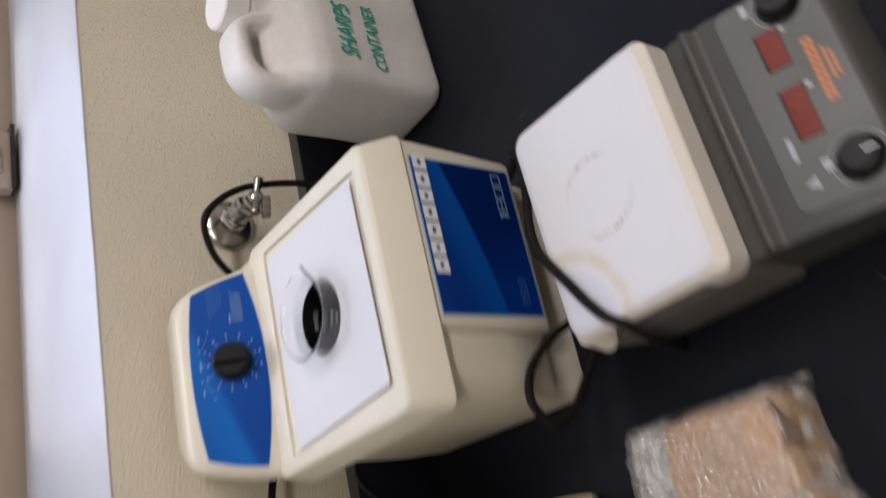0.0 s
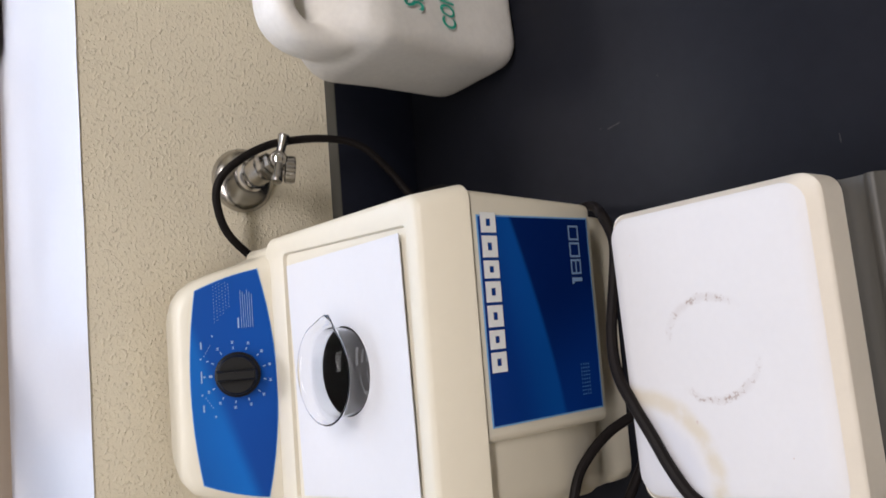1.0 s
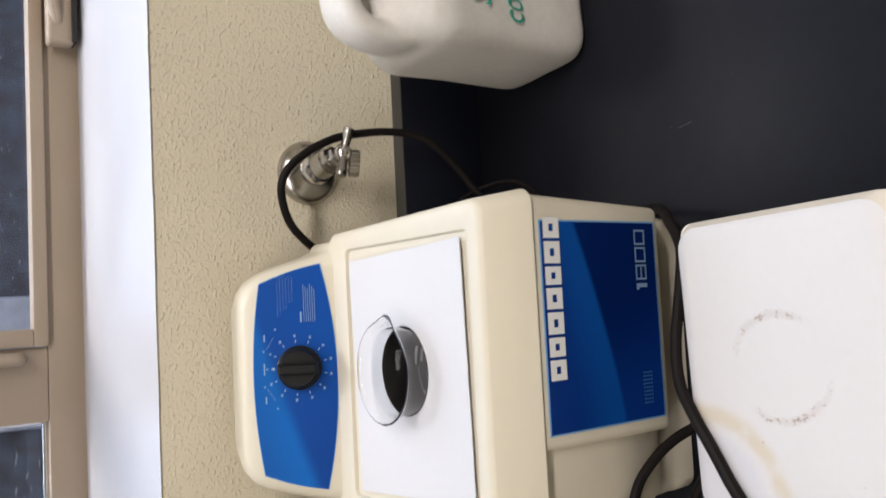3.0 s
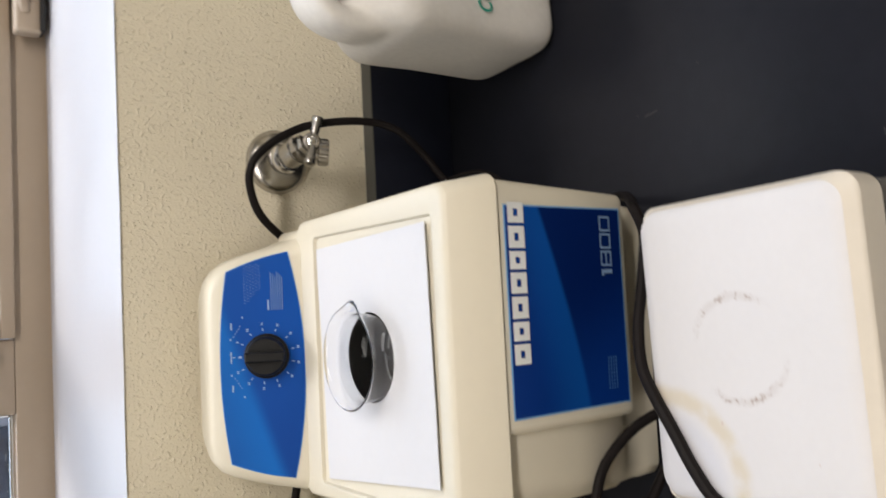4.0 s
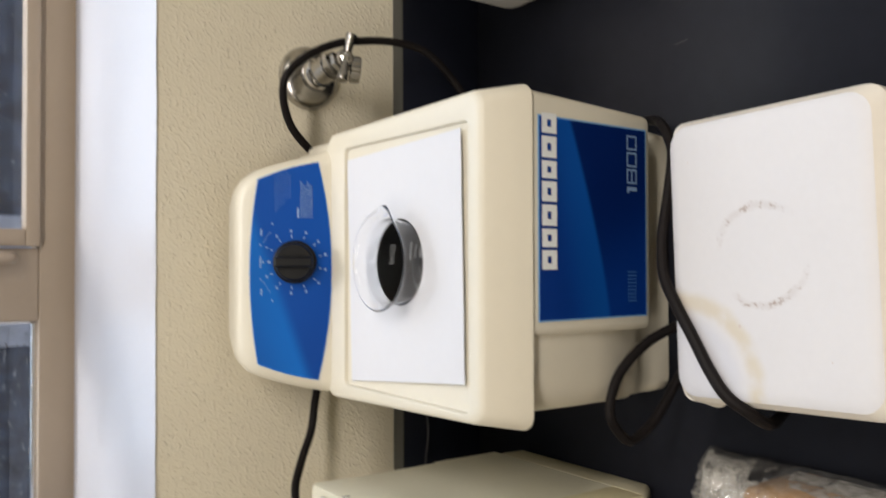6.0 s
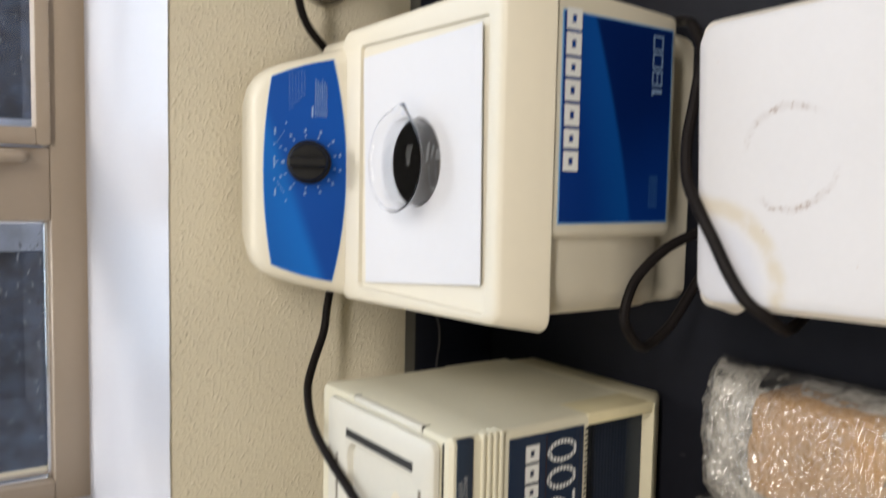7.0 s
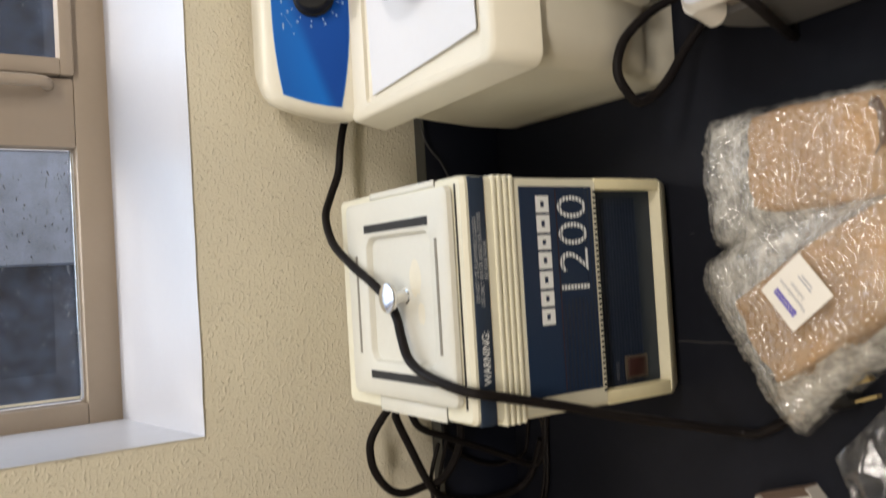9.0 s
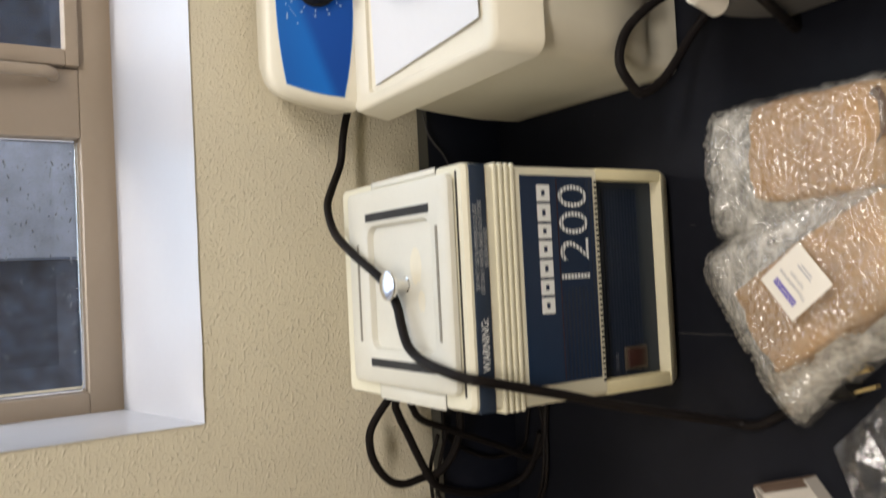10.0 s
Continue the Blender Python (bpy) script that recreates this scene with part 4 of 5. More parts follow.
STAIN_LIGHT = material("faint_stain", (0.74, 0.69, 0.55), 0.45, vary=0.06, scale=60)
old_cleaner()

# ---- stirring hot plate ----


def hot_plate():
    h = thing("stirring_hot_plate", (-0.028, -0.53, 0.0), "grey stirring hot plate with a stained white ceramic top", "hot plate")
    X0, X1 = -0.119, 0.060
    # body: side profile run across the width
    prof = [(-0.392, 0.012), (-0.392, 0.080), (-0.396, 0.086), (-0.538, 0.0850), (-0.5440, 0.0850), (-0.5465, 0.0868), (-0.5485, 0.0892), (-0.5510, 0.0896), (-0.5530, 0.0880), (-0.5560, 0.0822), (-0.5605, 0.0806), (-0.5625, 0.0815), (-0.6375, 0.0577), (-0.6415, 0.0540), (-0.643, 0.012)]
    rings = []
    for f, x in ((0.985, X0), (1.0, X0 + 0.004), (1.0, X1 - 0.004), (0.985, X1)):
        rings.append([Vector((x, -0.53 + (y + 0.53) * f, 0.012 + (z - 0.012) * f)) for y, z in prof])
    part("body", loft(rings), GREY, h, "grey enamelled body", 50)
    for x in (X0 + 0.02, X1 - 0.02):
        for y in (-0.41, -0.625):
            part("foot", turned((x, y, 0.0), (0, 0, 1), [(0, 0.008), (0.013, 0.009)], 14), RUBBER, h)
    plate_rings = [rring(X0 - 0.0065, X1 + 0.0045, -0.5345, -0.3855, 0.1125, 0.013), rring(X0 - 0.0065, X1 + 0.0045, -0.5345, -0.3855, 0.1128, 0.013), rring(X0 - 0.0065, X1 + 0.0045, -0.5345, -0.3855, 0.1132, 0.014),
                   rring(X0 - 0.0050, X1 + 0.003, -0.5325, -0.387, 0.1150, 0.014), rring(X0 - 0.0020, X1 + 0.0003, -0.5280, -0.389, 0.1200, 0.014), rring(X0 + 0.001, X1 - 0.003, -0.5255, -0.3915, 0.1217, 0.014), rring(X0 + 0.006, X1 - 0.008, -0.520, -0.397, 0.1222, 0.013)]
    for name, y0, y1, z0, flare in (("front_skirt", -0.5345, -0.497, 0.0885, 0.0), ("rear_skirt", -0.4065, -0.3855, 0.0885, 0.0065)):
        skirt = [rring(X0 - 0.0065 - flare * k, X1 + 0.0045, y0, y1, z, min(0.013, 0.45 * (y1 - y0))) for z, k in ((z0 + 0.0015, 1.0), (z0 + 0.010, 0.55), (0.1123, 0.0))]
        part(name, loft([rring(X0 - 0.0050 - flare, X1 + 0.0030, y0 + 0.0015, y1 - 0.0015, z0, min(0.012, 0.4 * (y1 - y0)))] + skirt), CERAMIC_EDGE, h, "white ceramic skirt")
    part("side_vent", box(X0 - 0.0012, X1 + 0.0012, -0.496, -0.408, 0.0865, 0.1122, 0.001), VENT, h, "recessed side under the ceramic top, coloured grey-brown for reflected light")
    housing = [rring(X0 - 0.0060, X1 + 0.002, -0.530, -0.398, 0.013, 0.008), rring(X0 - 0.0065, X1 + 0.003, -0.531, -0.385, 0.040, 0.008), rring(X0 - 0.0065, X1 + 0.003, -0.531, -0.378, 0.060, 0.010), rring(X0 - 0.0055, X1 + 0.002, -0.531, -0.380, 0.0840, 0.010)]
    part("lower_housing", loft(housing), GREY_LIGHTENED, h, "grey enamelled lower housing, lightened against the low light there")
    part("ceramic_rim", loft(plate_rings[:5], top=False), CERAMIC_EDGE, h, "beige rounded rim of the ceramic top")
    top = part("ceramic_top", loft(plate_rings[4:], bottom=False), CERAMIC, h, "white ceramic top with scorch ring, stains and painted cord shadow")
    bm = bmesh.new()
    for x, y, s in ((-0.0735, -0.4400, 0.0013), (-0.093, -0.500, 0.0006), (0.035, -0.405, 0.0006)):
        bm.faces.new([bm.verts.new((x + s * math.cos(q), y + s * 0.6 * math.sin(q), 0.1224)) for q in [2 * math.pi * i / 9 for i in range(9)]])
    part("speck", bm, SCORCH, top, "small brown specks")["kind"] = "stuff"
    part("rear_bumper", box(0.000, 0.045, -0.3915, -0.380, 0.02, 0.05, 0.002), BLACK, h)
    # sloping control panel
    a, b = Vector((0, -0.562, 0.0815)), Vector((0, -0.662, 0.0500))
    upv = (a - b).normalized()
    right = Vector((1, 0, 0))
    out = right.cross(upv)

    def on(x, s):
        return Vector((x, b.y, b.z)) + upv * s + out * 0.0004

    L = (a - b).length
    outline = []
    for cx2, cs, a0 in ((X1 - 0.010, L - 0.018, 0), (X0 + 0.021, L - 0.020, 90), (X0 + 0.018, 0.0355, 180), (X1 - 0.012, 0.0355, 270)):
        for k in range(6):
            q = radians(a0 + 18 * k)
            outline.append(on(cx2 + 0.008 * math.cos(q), cs + 0.008 * math.sin(q)))
    middle = sum(outline, Vector()) / len(outline)
    part("panel_edge", plate([middle + (p - middle) * 1.012 for p in outline], out, 0.0003), BLACK, h, "thin dark edge of the panel")
    pan = part("control_panel", plate(outline, out, 0.0005), GREY_PANEL, h, "dark grey control panel film")
    for x0, x1 in ((-0.002, 0.027), (-0.057, -0.0198)):
        # flat black plate that paints the shadow at the recess edges
        part("display_recess_shade", plate([on(x0 - 0.0012, 0.0583), on(x1 + 0.0008, 0.0583), on(x1 + 0.0008, 0.0752), on(x0 - 0.0012, 0.0752)], out, 0.0008), BLACK, pan, "black plate for the shadow round the recessed display")
        part("display", plate([on(x0, 0.0590), on(x1, 0.0590), on(x1, 0.0735), on(x0, 0.0735)], out, 0.001), RED_GLASS, pan, "dark red display window")
    for x, s in ((0.0435, 0.0510), (-0.0850, 0.0460)):
        k0 = on(x, s) + out * 0.0006
        kn = part("knob", turned(k0, out, [(0, 0.0152), (0.002, 0.0152), (0.003, 0.0138), (0.011, 0.0126), (0.0128, 0.0105), (0.0132, 0.0005)], 32), BLACK, h, "black round knob with a white pointer")
        part("pointer", bars([(-0.0007, -0.0115, 0.0014, 0.0090)], k0 + out * 0.0134, right, upv), PRINT, kn)
        part("knob_ring", loft([circle(k0 + out * 0.0002, out, 0.0193, 40), circle(k0 + out * 0.0003, out, 0.0188, 40)], False, False), GREYTEXT, pan)
    wordmark(pan, ORANGE, "orange maker's mark, a plain slit block", on(-0.040, 0.0420), right, upv, 0.049, 0.0066, 7, 0.001)
    part("small_print", bars([(0.002, 0.0, 0.026, 0.0020), (0.004, -0.0034, 0.020, 0.0018)], on(-0.030, 0.0375), right, upv, 0.001), ORANGE, pan)
    tri = [on(-0.0930, 0.0745), on(-0.0840, 0.0745), on(-0.0885, 0.0830)]
    part("warning_sign", plate([p + out * 0.0004 for p in tri], out, 0.0004), GREYTEXT, pan, "small white warning triangle")
    for mark in [(-0.070, 0.0800, 0.017, 0.0035), (-0.084, 0.0630, 0.008, 0.0055), (0.045, 0.0715, 0.010, 0.0045), (-0.025, 0.0535, 0.005, 0.0035), (0.022, 0.0545, 0.005, 0.003)]:
        part("panel_mark", bars([mark], on(0, 0), right, upv, 0.001), GREYTEXT, pan)
    pivot = Vector((0.0645, -0.3855, 0.0))
    h.matrix_world = Matrix.Translation(pivot) @ Matrix.Rotation(radians(2.2), 4, "Z") @ Matrix.Translation(h.location - pivot)


hot_plate()

# ---- jug ----


def handwriting(text, size, place, right, up, **how):
    """Letters with an unsteady hand."""
    bm = lettering(text, size, place, right, up, bold=0.0003, **how)
    for v in bm.verts:
        w = wobble(v.co, 45, 0.0022)
        v.co += Vector((w.x, 0, w.z))
    return bm


def jug():
    j = thing("plastic_jug", (0.36, -0.125, 0.0), "milky white plastic jug with green handwriting", "jug")
    turn = Matrix.Translation((0.348, -0.133, 0)) @ Matrix.Rotation(radians(4), 4, "Z") @ Matrix.Translation((-0.108, 0.065, 0)) @ Matrix.Diagonal((0.97, 0.955, 0.96, 1)) @ Matrix.Translation((-0.252, 0.060, 0))

    def ring(z, ix, iy, r, cut=0.0):
        x0, x1, y0, y1 = 0.252 + ix, 0.470 - ix, -0.192 + iy, -0.060 - iy
        c = 0.040 - cut
        pts = []
        for cx, cy, sx, sy in ((x1, y1, 1, 1), (x0, y1, -1, 1), (x0, y0, -1, -1), (x1, y0, 1, -1)):
            ends = [Vector((cx, cy - sy * c * 0.55, z)), Vector((cx - sx * c * 0.45, cy, z))]
            if sx * sy < 0:
                ends.reverse()
            p, q = ends
            for k in range(4):
                t = k / 3
                mid = p.lerp(q, t) + Vector((sx, sy, 0)) * 0.004 * math.sin(math.pi * t)
                pts.append(turn @ mid)
        return pts

    rings = [ring(0.0, 0.008, 0.008, 0.02), ring(0.006, 0.001, 0.001, 0.02), ring(0.02, 0, 0, 0.02), ring(0.10, 0.001, 0.001, 0.02), ring(0.160, 0, 0, 0.02), ring(0.176, 0.004, 0.006, 0.02), ring(0.192, 0.012, 0.020, 0.02, 0.008), ring(0.205, 0.020, 0.034, 0.02, 0.014), ring(0.213, 0.032, 0.042, 0.02, 0.018), ring(0.215, 0.05, 0.05, 0.02, 0.02)]
    shell = loft(rings)
    hp = [(0.268, -0.128, 0.180), (0.266, -0.128, 0.204), (0.272, -0.128, 0.226), (0.288, -0.128, 0.2390), (0.318, -0.128, 0.2410), (0.340, -0.128, 0.2370), (0.350, -0.128, 0.205)]
    path = smooth_path([turn @ Vector(p) for p in hp], 6)
    rr = []
    for k, p in enumerate(path):
        way = (path[min(k + 1, len(path) - 1)] - path[max(k - 1, 0)]).normalized()
        side = Vector((0.07, 1, 0)).normalized()
        other = way.cross(side).normalized()
        q = 1 + 0.15 * max(0.0, 1 - 3.5 * min(k, len(path) - 1 - k) / len(path)) ** 1.5
        rr.append([p + side * 0.027 * q * math.copysign(abs(math.cos(a)) ** 0.7, math.cos(a)) + other * 0.0112 * q * math.copysign(abs(math.sin(a)) ** 0.7, math.sin(a)) for a in [2 * math.pi * i / 16 for i in range(16)]])
    loft(rr, bm=shell)
    turned(turn @ Vector((0.382, -0.128, 0.190)), (0, 0, 1), [(0, 0.034), (0.03, 0.030), (0.050, 0.026)], 28, shell)
    body = part("body", shell, JUG, j, "translucent milky plastic body with a moulded handle", 180)
    fuse = body.modifiers.new("fuse", "REMESH")
    fuse.mode, fuse.voxel_size, fuse.use_smooth_shade = "VOXEL", 0.0026, True
    soften = body.modifiers.new("soften", "SMOOTH")
    soften.factor, soften.iterations = 0.5, 30
    part("cap", turned(turn @ Vector((0.382, -0.128, 0.226)), (0, 0, 1), [(0, 0.029), (0.001, 0.0305), (0.026, 0.0300), (0.028, 0.028)], 36), CAP, j, "white ribbed screw cap")
    o = turn @ Vector((0.2825, -0.1934, 0.0))
    right = turn.to_3x3() @ Vector((1, 0, 0))
    part("handwriting", handwriting("SHARPS", 0.030, o + Vector((0, 0, 0.116)), right, (0, 0, 1), shear=0.25, stretch=0.74, lift=0.0005), GREEN, j, "green marker handwriting")
    part("handwriting", handwriting("CONTAINER", 0.024, o + Vector((-0.012, 0, 0.0805)), right, (0, 0, 1), shear=0.15, stretch=0.70, lift=0.0005), GREEN, j)


jug()

# ---- gas valve on the wall ----


def valve():
    v = thing("wall_valve", (0.155, 0.0, 0.202), "dull nickel laboratory gas valve with a lever handle on the wall", "valve")
    part("wall_flange", turned((0.1565, -0.0008, 0.2040), (0, -1, 0), [(0, 0.0320), (0.0025, 0.0318), (0.007, 0.0290), (0.011, 0.0230), (0.0135, 0.0165), (0.0145, 0.0125)], 48), NICKEL, v, "domed nickel wall flange")
    way = Vector((0.011, -0.034, -0.012)).normalized()
    foot = Vector((0.1555, -0.012, 0.2050))
    part("collar", turned(foot, way, [(0, 0.0135), (0.003, 0.0155), (0.007, 0.0160), (0.0105, 0.0150), (0.0120, 0.0125)], 32), CHROME, v, "polished bulging collar")
    part("valve_body", turned(foot + way * 0.0118, way, [(0, 0.0122), (0.001, 0.0132), (0.0135, 0.0134), (0.0142, 0.0122), (0.0150, 0.0122)], 32), NICKEL, v, "smooth nickel valve barrel")
    part("hex_nut", turned(foot + way * 0.0266, way, [(0, 0.0125), (0.001, 0.0142), (0.006, 0.0142), (0.0072, 0.0125), (0.0075, 0.0100), (0.0125, 0.0095)], 6), NICKEL, v, "hexagonal nickel nut", 30)
    hub = Vector((0.1680, -0.053, 0.1905))
    axis = Vector((0.0, -0.86, 0.40)).normalized()
    drop = Vector((-0.10, -0.45, -1.0)).normalized()
    cap0 = Vector((0.1600, -0.0480, 0.1830))
    part("outlet_neck", turned(cap0 - drop * 0.004, drop, [(0, 0.0085), (0.006, 0.0085)], 24), NICKEL, v)
    knurl = []
    for d, r, deep in ((0.001, 0.0112, 0.0), (0.002, 0.0132, 0.0010), (0.0095, 0.0132, 0.0010), (0.0112, 0.0120, 0.0), (0.0114, 0.0075, 0.0)):
        ring = circle(cap0 + drop * d, drop, r, 56)
        mid = cap0 + drop * d
        knurl.append([p + (mid - p).normalized() * (deep if k % 4 > 1 else 0.0) for k, p in enumerate(ring)])
    part("outlet_cap", loft(knurl), NICKEL, v, "knurled nickel outlet cap", 30)
    hnd = part("handle_hub", turned(hub - axis * 0.014, axis, [(0, 0.0070), (0.008, 0.0070), (0.010, 0.0086), (0.018, 0.0086), (0.020, 0.0074), (0.0202, 0.0060), (0.0190, 0.0056), (0.0190, 0.0005)], 28), NICKEL, v, "round handle hub")
    for end, sag in ((Vector((0.0245, -0.004, -0.0055)), 0.0), (Vector((-0.0235, -0.005, 0.0070)), 0.001)):
        way = end.normalized()
        arm = [circle(hub + end * t + Vector((0, -0.001 - sag, 0)), way, r, 18) for t, r in ((0.20, 0.0042), (0.45, 0.0044), (0.75, 0.0051), (0.92, 0.0056), (0.98, 0.0050), (1.0, 0.0030))]
        part("lever", loft(arm), NICKEL, hnd, "tapered handle arm")
    part("screw", turned(hub + axis * 0.0052, axis, [(0, 0.0044), (0.0010, 0.0044), (0.0017, 0.0032)], 16), CHROME, hnd)


valve()

# ---- cords ----


def cord(points, r, label, name="power_cord", mat=None):
    ob = part(name, tube(points, r), mat or RUBBER)
    return tagged(ob, label, "cord", "cords on the bench")


main = thing("power_cord", (-0.32, -0.2, 0.0), "black power cord draped over the older cleaner's lid", "cord", "cords on the bench")
part("cable", tube([(-0.080, -0.016, 0.150), (-0.118, -0.016, 0.188), (-0.140, -0.026, 0.203), (-0.165, -0.028, 0.210), (-0.192, -0.032, 0.216), (-0.220, -0.044, 0.233), (-0.240, -0.063, 0.2475), (-0.266, -0.090, 0.2545),
                     (-0.288, -0.126, 0.2545), (-0.3035, -0.158, 0.2535), (-0.3180, -0.1822, 0.2525), (-0.334, -0.1965, 0.2525), (-0.350, -0.204, 0.2535), (-0.366, -0.214, 0.2542), (-0.376, -0.234, 0.2545), (-0.382, -0.262, 0.2545),
                     (-0.387, -0.2845, 0.2490), (-0.3905, -0.2935, 0.236), (-0.400, -0.2955, 0.198), (-0.4090, -0.2960, 0.1620), (-0.4200, -0.3020, 0.1230), (-0.4290, -0.3120, 0.0860), (-0.4370, -0.3250, 0.0520), (-0.4470, -0.3340, 0.0100), (-0.448, -0.350, 0.0045), (-0.440, -0.368, 0.0042), (-0.431, -0.384, 0.0042), (-0.424, -0.396, 0.006), (-0.414, -0.412, 0.010)], 0.0039, 12), RUBBER, main)
plug_way = Vector((0.30, -0.88, 0.05)).normalized()
p0 = Vector((-0.4160, -0.410, 0.0105))
pl = part("plug", turned(p0, plug_way, [(0, 0.0045), (0.010, 0.0055), (0.014, 0.0085), (0.030, 0.0102), (0.034, 0.0098)], 16), BLACK, main, "black moulded plug")
side = plug_way.cross(Vector((0, 0, 1))).normalized()
for s in (-0.0062, 0.0062):
    q = p0 + plug_way * 0.034 + side * s
    rg = [[q + plug_way * d + side * a * 0.0010 + Vector((0, 0, 1)) * b * 0.0034 for a, b in ((-1, -1), (1, -1), (1, 1), (-1, 1))] for d in (0, 0.0165, 0.018)]
    part("prong", loft(rg), BRASS, pl, "flat brass prong")

cord([(0.058, -0.012, 0.175), (0.076, -0.020, 0.205), (0.100, -0.032, 0.2365), (0.128, -0.042, 0.250), (0.149, -0.045, 0.246), (0.166, -0.050, 0.2290), (0.178, -0.052, 0.208), (0.186, -0.050, 0.186), (0.192, -0.052, 0.150), (0.192, -0.056, 0.122), (0.186, -0.062, 0.102), (0.174, -0.066, 0.086), (0.155, -0.070, 0.068), (0.135, -0.078, 0.056), (0.115, -0.090, 0.040), (0.100, -0.105, 0.020), (0.104, -0.125, 0.0045), (0.112, -0.16, 0.0042)], 0.0039, "black power cord looped over the wall valve")
cord([(0.070, -0.024, 0.075), (0.100, -0.026, 0.062), (0.125, -0.034, 0.048), (0.140, -0.060, 0.030), (0.142, -0.090, 0.012), (0.120, -0.120, 0.004), (0.08, -0.14, 0.004)], 0.0022, "thin dark cable behind the blue cleaner", "thin_cable")
cord([(0.092, -0.200, 0.0045), (0.092, -0.250, 0.010), (0.088, -0.300, 0.036), (0.079, -0.334, 0.066), (0.071, -0.356, 0.088), (0.059, -0.3690, 0.0960), (0.045, -0.3760, 0.1010), (0.015, -0.3790, 0.1100), (-0.014, -0.3805, 0.1180), (-0.040, -0.3865, 0.1235), (-0.060, -0.3990, 0.1262), (-0.080, -0.4120, 0.1262), (-0.100, -0.4245, 0.1262), (-0.116, -0.4370, 0.1250), (-0.1265, -0.4475, 0.1160), (-0.1345, -0.4490, 0.1000), (-0.1360, -0.4420, 0.0800), (-0.1350, -0.4300, 0.0520), (-0.1345, -0.4200, 0.0280), (-0.1335, -0.4140, 0.0120), (-0.1260, -0.4090, 0.0048), (-0.1100, -0.4060, 0.0042), (-0.0800, -0.4020, 0.0042)], 0.0040, "black cord lying across the hot plate's corner")
cord([(-0.0480, -0.3620, 0.0080), (-0.0740, -0.3400, 0.0328), (-0.0920, -0.3230, 0.0637), (-0.1127, -0.3165, 0.0881), (-0.1300, -0.3165, 0.1004), (-0.1470, -0.3170, 0.1042), (-0.1610, -0.3180, 0.0965), (-0.1700, -0.3190, 0.0830), (-0.1600, -0.3205, 0.0625), (-0.1460, -0.3215, 0.0475), (-0.1190, -0.3235, 0.0260), (-0.1030, -0.3290, 0.0145), (-0.0860, -0.3400, 0.0060), (-0.0680, -0.3530, 0.0042)], 0.0040, "black cord bent into a loop beside the cleaner")
cord([(-0.400, -0.060, 0.140), (-0.418, -0.046, 0.158), (-0.436, -0.034, 0.174), (-0.464, -0.030, 0.194), (-0.485, -0.030, 0.196), (-0.503, -0.030, 0.190), (-0.520, -0.030, 0.176), (-0.527, -0.030, 0.158), (-0.524, -0.031, 0.136), (-0.520, -0.036, 0.118), (-0.505, -0.040, 0.104), (-0.480, -0.046, 0.096), (-0.450, -0.055, 0.100)], 0.0042, "black cord looped against the wall behind the older cleaner")
cord([(-0.412, -0.060, 0.150), (-0.430, -0.046, 0.164), (-0.441, -0.040, 0.170), (-0.456, -0.039, 0.165), (-0.473, -0.039, 0.157), (-0.507, -0.039, 0.141), (-0.529, -0.036, 0.127), (-0.538, -0.030, 0.114), (-0.548, -0.0250, 0.090), (-0.556, -0.0250, 0.050), (-0.550, -0.032, 0.012), (-0.530, -0.050, 0.0042), (-0.490, -0.070, 0.0042)], 0.0042, "black cord slanting down the wall behind the older cleaner")
cord([(-0.428, -0.060, 0.166), (-0.445, -0.050, 0.156), (-0.460, -0.048, 0.144), (-0.474, -0.048, 0.112), (-0.500, -0.050, 0.050), (-0.520, -0.055, 0.006), (-0.500, -0.075, 0.0042), (-0.470, -0.080, 0.0042), (-0.440, -0.085, 0.0042)], 0.0038, "black cord sagging to the bench behind the older cleaner")
cord([(-0.395, -0.045, 0.020), (-0.432, -0.055, 0.004), (-0.470, -0.072, 0.004), (-0.513, -0.074, 0.004), (-0.550, -0.066, 0.004), (-0.595, -0.045, 0.006), (-0.622, -0.030, 0.020), (-0.633, -0.0245, 0.045), (-0.609, -0.0245, 0.089), (-0.5795, -0.0245, 0.116), (-0.545, -0.0250, 0.121), (-0.515, -0.030, 0.125), (-0.480, -0.040, 0.120)], 0.0022, "thin dark cable coiled against the backsplash", "thin_cable")
cord([(-0.400, -0.060, 0.012), (-0.432, -0.068, 0.004), (-0.480, -0.079, 0.004), (-0.531, -0.077, 0.004), (-0.562, -0.066, 0.004), (-0.590, -0.036, 0.006), (-0.596, -0.0248, 0.039), (-0.578, -0.0245, 0.081), (-0.550, -0.0245, 0.112), (-0.52, -0.030, 0.115), (-0.47, -0.045, 0.11)], 0.0020, "thin dark cable coiled behind the older cleaner", "thin_cable")
cord([(-0.430, -0.050, 0.110), (-0.465, -0.032, 0.106), (-0.488, -0.0245, 0.097), (-0.508, -0.0245, 0.070), (-0.520, -0.0245, 0.034), (-0.511, -0.036, 0.004), (-0.482, -0.046, 0.003), (-0.44, -0.055, 0.003)], 0.0022, "thin dark cable hanging over the backsplash", "thin_cable")
cord([(-0.258, -0.060, 0.104), (-0.234, -0.034, 0.083), (-0.215, -0.027, 0.0755), (-0.196, -0.0245, 0.0755), (-0.177, -0.0245, 0.085), (-0.166, -0.0265, 0.097), (-0.155, -0.028, 0.106), (-0.138, -0.030, 0.112), (-0.115, -0.030, 0.115)], 0.0012, "thin grey cable hanging behind the cleaners", "thin_cable", CABLE_GREY)

# ---- packages ----


